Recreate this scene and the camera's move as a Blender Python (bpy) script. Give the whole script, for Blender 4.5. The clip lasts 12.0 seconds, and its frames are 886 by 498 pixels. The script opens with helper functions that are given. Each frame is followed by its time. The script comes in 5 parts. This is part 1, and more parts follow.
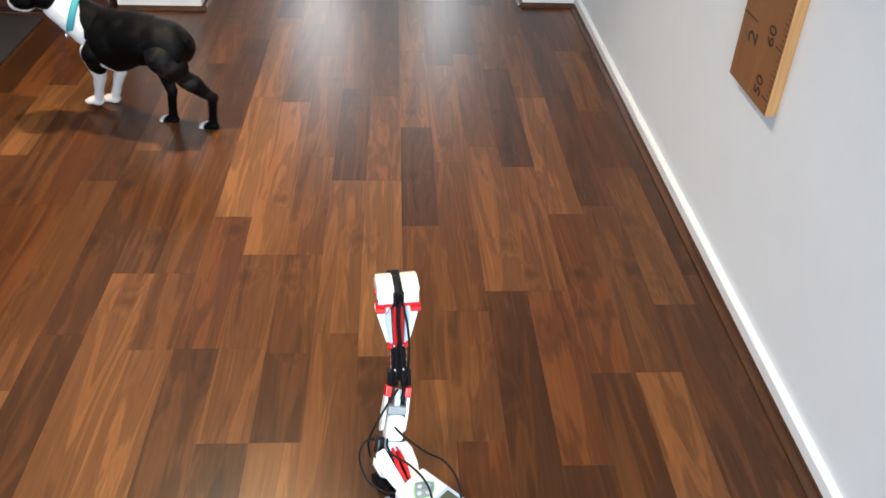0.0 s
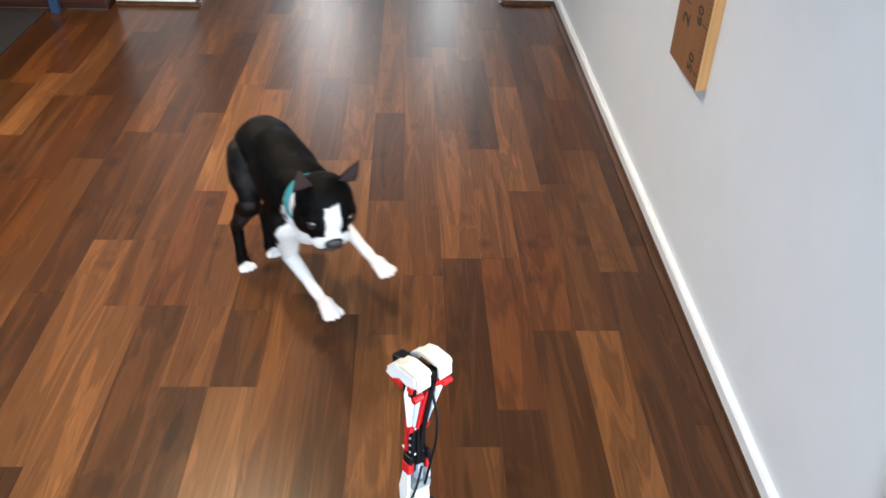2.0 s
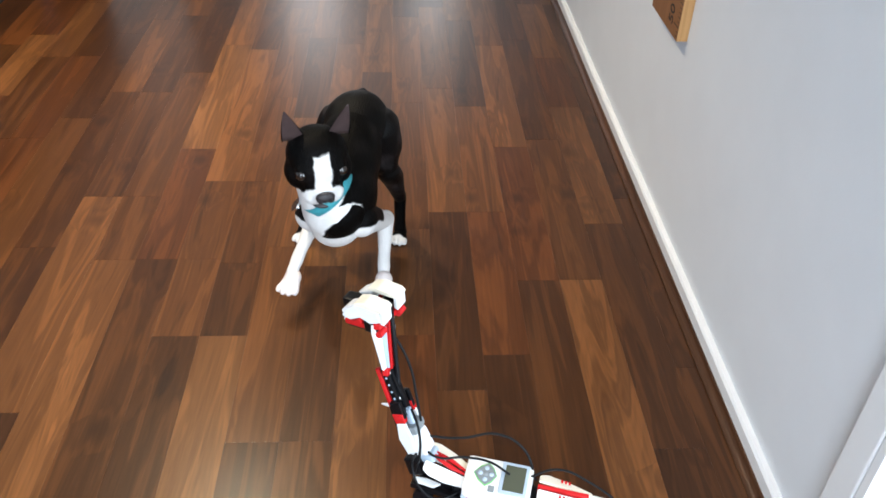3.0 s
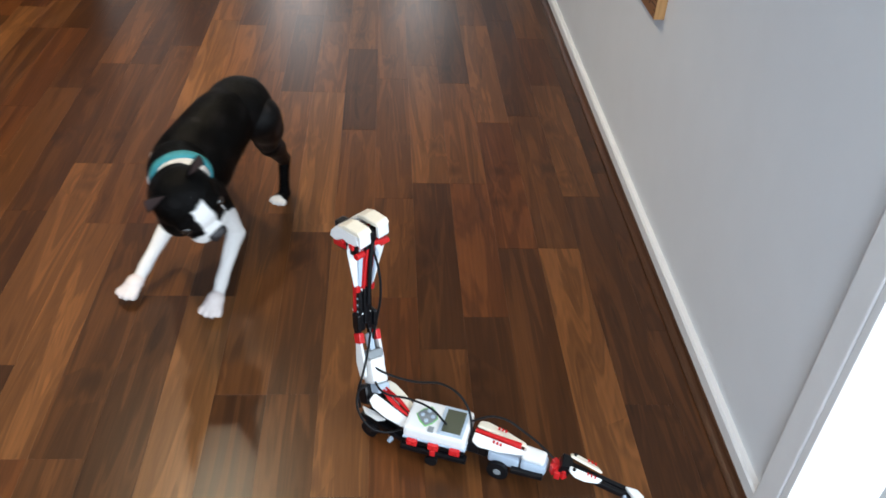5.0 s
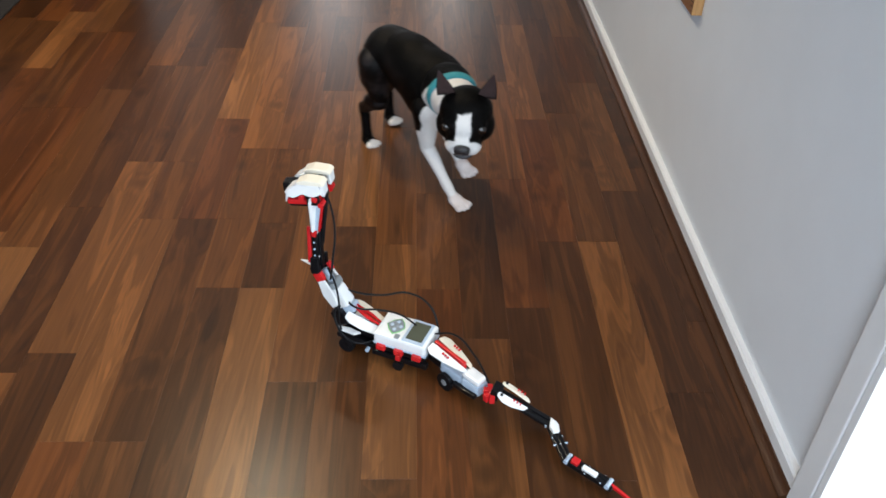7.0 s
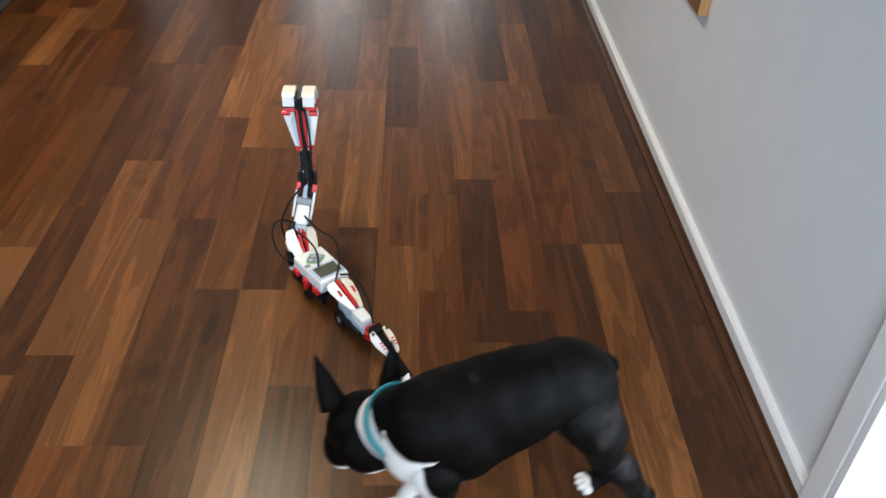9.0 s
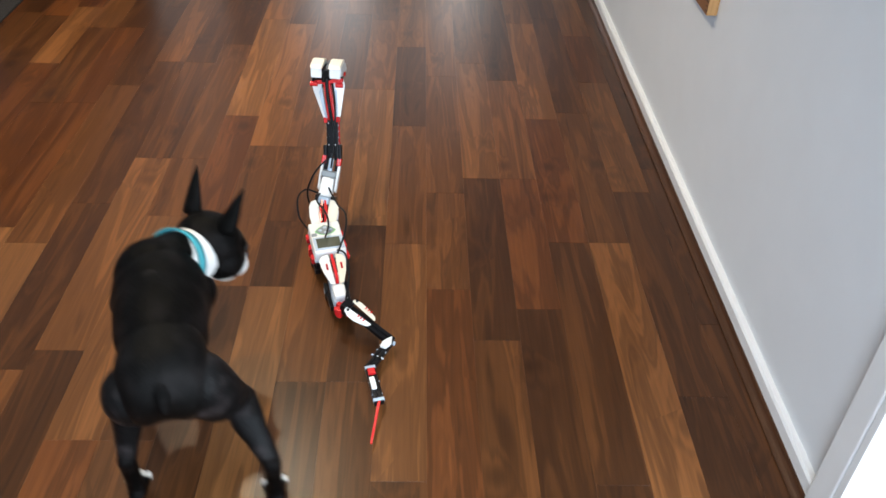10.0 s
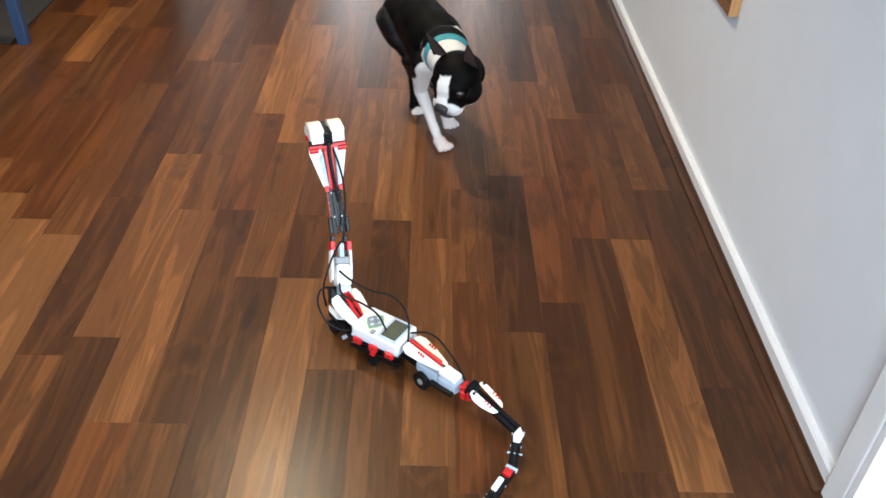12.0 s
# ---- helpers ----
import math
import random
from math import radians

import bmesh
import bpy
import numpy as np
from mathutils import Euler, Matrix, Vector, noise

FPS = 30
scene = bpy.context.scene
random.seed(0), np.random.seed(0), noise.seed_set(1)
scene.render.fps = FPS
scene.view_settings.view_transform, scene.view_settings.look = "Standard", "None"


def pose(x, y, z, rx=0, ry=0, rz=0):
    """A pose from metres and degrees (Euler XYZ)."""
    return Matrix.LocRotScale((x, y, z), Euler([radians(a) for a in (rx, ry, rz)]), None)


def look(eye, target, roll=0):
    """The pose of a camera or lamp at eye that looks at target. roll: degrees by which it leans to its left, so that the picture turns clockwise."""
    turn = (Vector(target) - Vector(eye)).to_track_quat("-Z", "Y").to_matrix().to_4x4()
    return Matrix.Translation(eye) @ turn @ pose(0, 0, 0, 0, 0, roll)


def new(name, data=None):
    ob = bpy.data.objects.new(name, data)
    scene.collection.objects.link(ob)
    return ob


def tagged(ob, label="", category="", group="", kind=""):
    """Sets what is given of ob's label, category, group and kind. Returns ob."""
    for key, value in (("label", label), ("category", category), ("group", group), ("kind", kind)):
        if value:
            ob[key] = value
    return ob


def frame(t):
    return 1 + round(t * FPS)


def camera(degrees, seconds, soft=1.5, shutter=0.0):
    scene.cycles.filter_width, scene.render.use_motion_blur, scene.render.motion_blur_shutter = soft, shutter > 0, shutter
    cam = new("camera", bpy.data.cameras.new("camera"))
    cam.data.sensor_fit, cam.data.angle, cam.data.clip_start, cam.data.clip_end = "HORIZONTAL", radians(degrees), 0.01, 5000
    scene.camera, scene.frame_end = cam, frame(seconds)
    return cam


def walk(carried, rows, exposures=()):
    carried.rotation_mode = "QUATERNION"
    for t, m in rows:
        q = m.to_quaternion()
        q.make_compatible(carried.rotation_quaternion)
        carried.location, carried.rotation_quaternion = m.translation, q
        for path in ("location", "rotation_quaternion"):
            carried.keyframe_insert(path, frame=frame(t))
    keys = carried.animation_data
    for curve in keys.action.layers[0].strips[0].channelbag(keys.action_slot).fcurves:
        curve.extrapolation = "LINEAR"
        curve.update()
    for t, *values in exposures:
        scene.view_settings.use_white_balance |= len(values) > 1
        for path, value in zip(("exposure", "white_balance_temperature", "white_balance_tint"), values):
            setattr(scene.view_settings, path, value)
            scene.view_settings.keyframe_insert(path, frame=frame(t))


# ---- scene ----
cam = camera(56.1, 12.0, soft=1.6, shutter=0.4)
PATH = [
    (0, (-0.019, -1.63, 1.184), (0.098, -0.013, 0.012), 2.4),
    (0.5, (0.006, -1.665, 1.192), (0.11, -0.034, 0.039), 1.9),
    (1, (0.047, -1.724, 1.197), (0.141, -0.086, 0.053), 2.3),
    (1.5, (0.075, -1.769, 1.191), (0.155, -0.128, 0.05), 2.1),
    (2, (0.108, -1.794, 1.178), (0.191, -0.16, 0.028), 2.1),
    (2.5, (0.117, -1.822, 1.163), (0.215, -0.217, -0.026), 1.9),
    (4.5, (0.133, -1.898, 1.157), (0.264, -0.316, -0.06), 3.1),
    (5, (0.113, -1.925, 1.158), (0.26, -0.349, -0.064), 3.8),
    (5.5, (0.089, -1.956, 1.169), (0.175, -0.375, -0.053), 2.3),
    (6, (0.071, -1.977, 1.171), (0.157, -0.399, -0.055), 2.3),
    (6.5, (0.068, -1.977, 1.172), (0.141, -0.397, -0.052), 1.7),
    (7, (0.084, -1.971, 1.17), (0.159, -0.389, -0.053), 2.0),
    (9, (0.072, -1.949, 1.165), (0.154, -0.372, -0.062), 2.4),
    (9.5, (0.077, -1.949, 1.16), (0.151, -0.369, -0.064), 2.6),
    (10, (0.068, -1.957, 1.161), (0.136, -0.377, -0.063), 2.4),
    (10.5, (0.05, -1.953, 1.165), (0.11, -0.374, -0.062), 2.5),
    (11, (0.042, -1.958, 1.163), (0.089, -0.375, -0.059), 2.2),
    (11.5, (0.036, -1.962, 1.165), (0.078, -0.379, -0.055), 2.3),
    (12, (0.035, -2.004, 1.167), (0.077, -0.417, -0.049), 2.3),
]
EXPOSURES = [(0, 0.33), (2.5, 0.22), (4.5, -0.31), (6.5, -0.35), (9.5, -0.36), (10.2, 0.04), (11, 0.12), (12, 0.08)]
walk(cam, [(t, look(e, g, r)) for t, e, g, r in PATH], EXPOSURES)

# ---- world and lamps ----
world = bpy.data.worlds.new("world")
scene.world = world
world.use_nodes = True
wn = world.node_tree
sky = wn.nodes.new("ShaderNodeTexSky")
sky.sky_type, sky.sun_disc, sky.sun_elevation, sky.sun_rotation = "NISHITA", False, radians(45), radians(160)
wn.links.new(sky.outputs[0], wn.nodes["Background"].inputs[0])
wn.nodes["Background"].inputs[1].default_value = 0.12


def area_lamp(name, m, sx, sy, watts, colour, disk=False):
    d = bpy.data.lights.new(name, "AREA")
    d.shape = "DISK" if disk else "RECTANGLE"
    d.size = sx
    if not disk:
        d.size_y = sy
    d.energy, d.color = watts, colour
    ob = new(name, d)
    ob.matrix_world = m
    return ob


# daylight through the glazed opening beside the wall, assumed unseen windows behind and left of the viewer, and one
# beyond the far opening
area_lamp("daylight_door", look((1.60, -2.30, 1.15), (0.7, -2.0, 1.0)), 1.6, 2.1, 110, (0.74, 0.88, 1.0))
area_lamp("daylight_south", look((-0.45, -3.55, 1.45), (-0.3, 0, 0.9)), 1.1, 1.7, 82, (0.76, 0.87, 1.0))
area_lamp("daylight_west", look((-4.25, -1.2, 1.5), (0, -1.2, 1.2)), 2.2, 1.5, 7, (0.64, 0.82, 1.0))
area_lamp("daylight_north", look((0.44, 6.55, 1.85), (0.44, 0, 1.0)), 0.26, 1.0, 8, (0.95, 0.98, 1.0))
# added fill in the passage: no window there, it brightens walls and floor
area_lamp("passage_fill_lamp", look((-0.84, 5.3, 1.6), (0.7, 4.6, 1.2)), 1.8, 1.2, 40, (0.97, 0.98, 1.0))
# two ceiling downlights
LAMPS = [(-0.63, 0.50, 18), (-0.66, -0.50, 8)]
for lx, ly, watts in LAMPS:
    area_lamp("downlight_glow", look((lx, ly, 2.385), (lx, ly, 0)), 0.11, 0.11, watts, (1.0, 0.84, 0.60), True).data.spread = radians(95)


# ---- materials ----
def material(name, base, rough=0.5, metal=0.0, spec=0.5, coat=0.0, vary=0.12, scale=40.0, bump=0.0, bump_scale=200.0):
    """A plain painted or moulded surface: tone varies at two scales, with a fine relief."""
    m = bpy.data.materials.new(name)
    m.use_nodes = True
    nt = m.node_tree
    b = nt.nodes["Principled BSDF"]
    b.inputs["Roughness"].default_value, b.inputs["Metallic"].default_value = rough, metal
    b.inputs["Specular IOR Level"].default_value, b.inputs["Coat Weight"].default_value = spec, coat
    tc = nt.nodes.new("ShaderNodeTexCoord")
    n1, n2 = nt.nodes.new("ShaderNodeTexNoise"), nt.nodes.new("ShaderNodeTexNoise")
    n1.inputs["Scale"].default_value, n2.inputs["Scale"].default_value = scale, scale * 0.11
    n1.inputs["Detail"].default_value = 4
    add = nt.nodes.new("ShaderNodeMath")
    add.operation = "ADD"
    for n in (n1, n2):
        nt.links.new(tc.outputs["Object"], n.inputs["Vector"])
    nt.links.new(n1.outputs["Fac"], add.inputs[0])
    nt.links.new(n2.outputs["Fac"], add.inputs[1])
    mr = nt.nodes.new("ShaderNodeMapRange")
    mr.inputs["From Min"].default_value, mr.inputs["From Max"].default_value = 0.6, 1.4
    mr.inputs["To Min"].default_value, mr.inputs["To Max"].default_value = 1 - vary, 1 + vary
    nt.links.new(add.outputs[0], mr.inputs["Value"])
    mul = nt.nodes.new("ShaderNodeVectorMath")
    mul.operation = "SCALE"
    mul.inputs[0].default_value = base
    nt.links.new(mr.outputs[0], mul.inputs["Scale"])
    nt.links.new(mul.outputs[0], b.inputs["Base Color"])
    if bump:
        n3, bp = nt.nodes.new("ShaderNodeTexNoise"), nt.nodes.new("ShaderNodeBump")
        n3.inputs["Scale"].default_value = bump_scale
        bp.inputs["Strength"].default_value, bp.inputs["Distance"].default_value = bump, 0.002
        nt.links.new(tc.outputs["Object"], n3.inputs["Vector"])
        nt.links.new(n3.outputs["Fac"], bp.inputs["Height"])
        nt.links.new(bp.outputs[0], b.inputs["Normal"])
    return m


def wood_material(name, light, dark, axis=1, fine=1.0, rough=0.285, knots=True, contrast=1.0):
    """Timber with long grain along one axis, cathedral figure, pores and a few knots; every piece differs."""
    m = bpy.data.materials.new(name)
    m.use_nodes = True
    nt = m.node_tree
    nd, ln = nt.nodes, nt.links
    b = nd["Principled BSDF"]
    tc, oi = nd.new("ShaderNodeTexCoord"), nd.new("ShaderNodeObjectInfo")
    sh = nd.new("ShaderNodeVectorMath")
    sh.operation = "MULTIPLY_ADD"
    cmb = nd.new("ShaderNodeCombineXYZ")
    for k in range(3):
        ln.new(oi.outputs["Random"], cmb.inputs[k])
    sh.inputs[1].default_value = (17.3, 9.1, 5.7)
    ln.new(cmb.outputs[0], sh.inputs[0])
    ln.new(tc.outputs["Object"], sh.inputs[2])

    def stretched(across, along, detail, dist=0.0):
        mp, nz = nd.new("ShaderNodeMapping"), nd.new("ShaderNodeTexNoise")
        s = [across, across, across]
        s[axis] = along
        mp.inputs["Scale"].default_value = s
        nz.inputs["Scale"].default_value, nz.inputs["Detail"].default_value = 1.0, detail
        nz.inputs["Distortion"].default_value = dist
        ln.new(sh.outputs[0], mp.inputs["Vector"])
        ln.new(mp.outputs[0], nz.inputs["Vector"])
        return nz.outputs["Fac"]

    broad = stretched(19 * fine, 1.5 * fine, 3, 1.6)
    streak = stretched(75 * fine, 3.0 * fine, 5, 0.6)
    vein = stretched(120 * fine, 3.2 * fine, 5, 0.8)
    pore = stretched(420 * fine, 11 * fine, 3)
    fall = None
    if knots:
        # a knot in some cells only; the figure runs in rings round it
        mp, vo = nd.new("ShaderNodeMapping"), nd.new("ShaderNodeTexVoronoi")
        s = [9.0, 9.0, 9.0]
        s[axis] = 9.0
        mp.inputs["Scale"].default_value = s
        vo.voronoi_dimensions = "2D"
        vo.inputs["Scale"].default_value, vo.inputs["Randomness"].default_value = 1.0, 0.8
        ln.new(sh.outputs[0], mp.inputs["Vector"])
        ln.new(mp.outputs[0], vo.inputs["Vector"])
        wave = nd.new("ShaderNodeMath")
        wave.operation = "MULTIPLY_ADD"
        wave.inputs[1].default_value = 0.16
        ln.new(streak, wave.inputs[0])
        ln.new(vo.outputs["Distance"], wave.inputs[2])
        pick = nd.new("ShaderNodeSeparateXYZ")
        ln.new(vo.outputs["Color"], pick.inputs[0])
        some = nd.new("ShaderNodeMath")
        some.operation = "GREATER_THAN"
        some.inputs[1].default_value = 0.86
        ln.new(pick.outputs[0], some.inputs[0])

        def round_knot(near, far):
            kr, mu = nd.new("ShaderNodeMapRange"), nd.new("ShaderNodeMath")
            kr.interpolation_type, mu.operation = "SMOOTHSTEP", "MULTIPLY"
            kr.inputs["From Min"].default_value, kr.inputs["From Max"].default_value = near, far
            kr.inputs["To Min"].default_value, kr.inputs["To Max"].default_value = 1.0, 0.0
            ln.new(wave.outputs[0], kr.inputs["Value"])
            ln.new(kr.outputs[0], mu.inputs[0])
            ln.new(some.outputs[0], mu.inputs[1])
            return mu.outputs[0]
        fall = round_knot(0.10, 0.80)
        core = round_knot(0.10, 0.40)
    figure = nd.new("ShaderNodeMath")
    figure.operation = "MULTIPLY_ADD"
    ln.new(broad, figure.inputs[0])
    figure.inputs[1].default_value = 34.0
    if knots:
        rings = nd.new("ShaderNodeMath")
        rings.operation = "MULTIPLY_ADD"
        ln.new(fall, rings.inputs[0])
        rings.inputs[1].default_value = 7.0
        ln.new(streak, rings.inputs[2])
        ln.new(rings.outputs[0], figure.inputs[2])
    else:
        ln.new(streak, figure.inputs[2])
    fr = nd.new("ShaderNodeMath")
    fr.operation = "SINE"
    ln.new(figure.outputs[0], fr.inputs[0])

    def mixed(terms):
        last = None
        for sock, w in terms:
            mu = nd.new("ShaderNodeMath")
            mu.operation = "MULTIPLY_ADD"
            ln.new(sock, mu.inputs[0])
            mu.inputs[1].default_value = w
            if last:
                ln.new(last, mu.inputs[2])
            else:
                mu.inputs[2].default_value = 0.0
            last = mu.outputs[0]
        return last

    val = mixed([(streak, 0.40 * contrast), (broad, 1.20 * contrast), (vein, 0.28), (fr.outputs[0], 0.10 * contrast), (pore, 0.20), (oi.outputs["Random"], 0.26)])
    ramp = nd.new("ShaderNodeValToRGB")
    ramp.color_ramp.elements[0].position, ramp.color_ramp.elements[0].color = 0.40 * (contrast + 1) / 2, (*dark, 1)
    ramp.color_ramp.elements[1].position, ramp.color_ramp.elements[1].color = 0.96, (*light, 1)
    mid = ramp.color_ramp.elements.new(0.73 * (contrast + 1) / 2)
    mid.color = (*[0.45 * a + 0.55 * c for a, c in zip(light, dark)], 1)
    scaled = nd.new("ShaderNodeMath")
    scaled.operation = "MULTIPLY"
    scaled.inputs[1].default_value = 0.612
    ln.new(val, scaled.inputs[0])
    ln.new(scaled.outputs[0], ramp.inputs["Fac"])
    col = ramp.outputs["Color"]
    if knots:
        dim = nd.new("ShaderNodeMath")
        dim.operation = "MULTIPLY"
        dim.inputs[1].default_value = 0.46
        ln.new(core, dim.inputs[0])
        km = nd.new("ShaderNodeMix")
        km.data_type = "RGBA"
        ln.new(dim.outputs[0], km.inputs["Factor"])
        ln.new(col, km.inputs["A"])
        km.inputs["B"].default_value = (*[0.7 * c for c in dark], 1)
        col = km.outputs["Result"]
    ln.new(col, b.inputs["Base Color"])
    rr = nd.new("ShaderNodeMapRange")
    rr.inputs["From Min"].default_value, rr.inputs["From Max"].default_value = 0.3, 0.7
    rr.inputs["To Min"].default_value, rr.inputs["To Max"].default_value = rough - 0.01, rough + 0.02
    ln.new(streak, rr.inputs["Value"])
    ln.new(rr.outputs[0], b.inputs["Roughness"])
    bp = nd.new("ShaderNodeBump")
    b.inputs["Specular IOR Level"].default_value = 0.26
    bp.inputs["Strength"].default_value, bp.inputs["Distance"].default_value = 0.012, 0.0004
    ln.new(pore, bp.inputs["Height"])
    ln.new(bp.outputs[0], b.inputs["Normal"])
    return m


PLANK = {
    "d": wood_material("plank_dark_walnut", (0.0957, 0.0347, 0.0102), (0.0174, 0.0063, 0.0026)),
    "r": wood_material("plank_red_brown", (0.1348, 0.0433, 0.0117), (0.0260, 0.0086, 0.0030)),
    "m": wood_material("plank_mid_brown", (0.1543, 0.0567, 0.0165), (0.0293, 0.0105, 0.0035)),
    "t": wood_material("plank_tan", (0.2001, 0.0772, 0.0233), (0.0414, 0.0154, 0.0054)),
    "l": wood_material("plank_light_tan", (0.2478, 0.1021, 0.0321), (0.0609, 0.0237, 0.0081)),
}
GROUT = material("joint_dark", (0.016, 0.010, 0.007), 0.8)
SCOTIA = wood_material("scotia_brown", (0.095, 0.040, 0.019), (0.040, 0.017, 0.008), knots=False)
BOARD = wood_material("board_varnished_pine", (0.31, 0.140, 0.056), (0.20, 0.085, 0.033), axis=2, fine=0.8, rough=0.42, knots=False)
BOARD_EDGE = wood_material("board_paler_edge", (0.62, 0.36, 0.15), (0.40, 0.20, 0.075), axis=2, fine=1.6, rough=0.55, knots=False)
INK = material("ink", (0.02, 0.014, 0.012), 0.6)
PAINT = material("wall_paint", (0.725, 0.742, 0.765), 0.62, vary=0.03, scale=9, bump=0.10, bump_scale=260)
TRIM = material("gloss_trim_paint", (0.80, 0.80, 0.80), 0.35, vary=0.03, scale=14)
CEIL = material("ceiling_paint", (0.80, 0.79, 0.77), 0.8, vary=0.02)
NAVY = material("navy_painted_steel", (0.022, 0.048, 0.105), 0.4, vary=0.15)
RUG = material("dark_rug_pile", (0.018, 0.014, 0.013), 0.95, vary=0.4, scale=90, bump=0.8, bump_scale=500)
CABINET = wood_material("cabinet_dark_brown", (0.080, 0.030, 0.020), (0.034, 0.014, 0.010), axis=0, knots=False)
ALU = material("satin_aluminium", (0.6, 0.6, 0.6), 0.3, metal=1.0, vary=0.05)
BWHITE = material("brick_white_plastic", (0.72, 0.72, 0.71), 0.26, vary=0.04, scale=60)
# white plastic again, with warm lamplight put into its colour
BWHITE_WARM = material("white_plastic_warm_lit", (0.75, 0.69, 0.57), 0.28, vary=0.05, scale=60)
BGREY = material("light_grey_plastic", (0.38, 0.46, 0.55), 0.30, vary=0.05, scale=60)
BMID = material("mid_grey_plastic", (0.20, 0.22, 0.23), 0.32, vary=0.06, scale=60)
BBLACK = material("black_plastic", (0.004, 0.004, 0.005), 0.28, spec=0.25, vary=0.2, scale=60)
BRED = material("red_plastic", (0.50, 0.014, 0.016), 0.27, vary=0.06, scale=60)
BSCREEN = material("liquid_crystal_screen", (0.075, 0.080, 0.055), 0.12, vary=0.05)
BGREEN = material("green_key_light", (0.16, 0.50, 0.14), 0.3)
RUBBER = material("cable_rubber", (0.004, 0.004, 0.005), 0.5, spec=0.2, vary=0.2)
TEAL = material("teal_webbing", (0.030, 0.250, 0.290), 0.62, vary=0.15, scale=120, bump=0.5, bump_scale=900)
NOSE = material("wet_nose", (0.020, 0.018, 0.020), 0.25, vary=0.3, bump=0.6, bump_scale=700)
EYE = material("dark_eye", (0.012, 0.008, 0.006), 0.04, spec=0.8)
EAR_IN = material("ear_inside", (0.045, 0.026, 0.025), 0.7, vary=0.25, scale=90)
STEEL = material("tag_steel", (0.65, 0.65, 0.66), 0.22, metal=1.0)
glass = bpy.data.materials.new("window_glass")
glass.use_nodes = True
gb = glass.node_tree.nodes["Principled BSDF"]
gb.inputs["Transmission Weight"].default_value, gb.inputs["Roughness"].default_value = 1.0, 0.0
gb.inputs["IOR"].default_value = 1.45
lens = bpy.data.materials.new("downlight_lens")
lens.use_nodes = True
lb = lens.node_tree.nodes["Principled BSDF"]
lb.inputs["Emission Color"].default_value = (1.0, 0.87, 0.68, 1)
lb.inputs["Emission Strength"].default_value = 10.0


def fur(name, masks, black=(0.0013, 0.0011, 0.0010), white=(0.70, 0.68, 0.66), brindle_sheen=0.4, gloss=0.06):
    """Short smooth coat. masks: half-spaces (nx, ny, nz, d, fold) in the part's own metres; white where every one of a group holds.
    fold: take |x| in place of x."""
    m = bpy.data.materials.new(name)
    m.use_nodes = True
    nt = m.node_tree
    nd, ln = nt.nodes, nt.links
    b = nd["Principled BSDF"]
    tc = nd.new("ShaderNodeTexCoord")
    wob, wmix = nd.new("ShaderNodeTexNoise"), nd.new("ShaderNodeVectorMath")
    wob.inputs["Scale"].default_value, wob.inputs["Detail"].default_value = 38, 4
    ln.new(tc.outputs["Object"], wob.inputs["Vector"])
    wmix.operation = "MULTIPLY_ADD"
    wmix.inputs[1].default_value = (0.018, 0.018, 0.018)
    ln.new(wob.outputs["Color"], wmix.inputs[0])
    ln.new(tc.outputs["Object"], wmix.inputs[2])
    off = nd.new("ShaderNodeVectorMath")
    off.operation = "SUBTRACT"
    off.inputs[1].default_value = (0.009, 0.009, 0.009)
    ln.new(wmix.outputs[0], off.inputs[0])
    ab = nd.new("ShaderNodeVectorMath")
    ab.operation = "ABSOLUTE"
    ln.new(off.outputs[0], ab.inputs[0])
    total = None
    for group in masks:
        g = None
        for nx, ny, nz, d, fold in group:
            s = nd.new("ShaderNodeSeparateXYZ")
            ln.new(off.outputs[0], s.inputs[0])
            xs = s.outputs[0]
            if fold:
                s2 = nd.new("ShaderNodeSeparateXYZ")
                ln.new(ab.outputs[0], s2.inputs[0])
                xs = s2.outputs[0]
            acc = None
            for sock, w in ((xs, nx), (s.outputs[1], ny), (s.outputs[2], nz)):
                mu = nd.new("ShaderNodeMath")
                mu.operation = "MULTIPLY_ADD"
                ln.new(sock, mu.inputs[0])
                mu.inputs[1].default_value = w
                if acc:
                    ln.new(acc, mu.inputs[2])
                else:
                    mu.inputs[2].default_value = -d
                acc = mu.outputs[0]
            if g:
                mn = nd.new("ShaderNodeMath")
                mn.operation = "MINIMUM"
                ln.new(g, mn.inputs[0])
                ln.new(acc, mn.inputs[1])
                g = mn.outputs[0]
            else:
                g = acc
        if total:
            mx = nd.new("ShaderNodeMath")
            mx.operation = "MAXIMUM"
            ln.new(total, mx.inputs[0])
            ln.new(g, mx.inputs[1])
            total = mx.outputs[0]
        else:
            total = g
    hair = nd.new("ShaderNodeTexNoise")
    mp = nd.new("ShaderNodeMapping")
    mp.inputs["Scale"].default_value = (420, 90, 420)
    ln.new(tc.outputs["Object"], mp.inputs["Vector"])
    ln.new(mp.outputs[0], hair.inputs["Vector"])
    hair.inputs["Scale"].default_value, hair.inputs["Detail"].default_value = 1.0, 4
    mixc = nd.new("ShaderNodeMix")
    mixc.data_type = "RGBA"
    blackmix = nd.new("ShaderNodeMix")
    blackmix.data_type = "RGBA"
    blackmix.inputs["A"].default_value = (*black, 1)
    # lighter patches: brindle, and on the haunch also sheen put into the colour
    blackmix.inputs["B"].default_value = (0.013 * brindle_sheen + black[0], 0.0105 * brindle_sheen + black[1], 0.0105 * brindle_sheen + black[2], 1)
    big = nd.new("ShaderNodeTexNoise")
    big.inputs["Scale"].default_value, big.inputs["Detail"].default_value = 22, 5
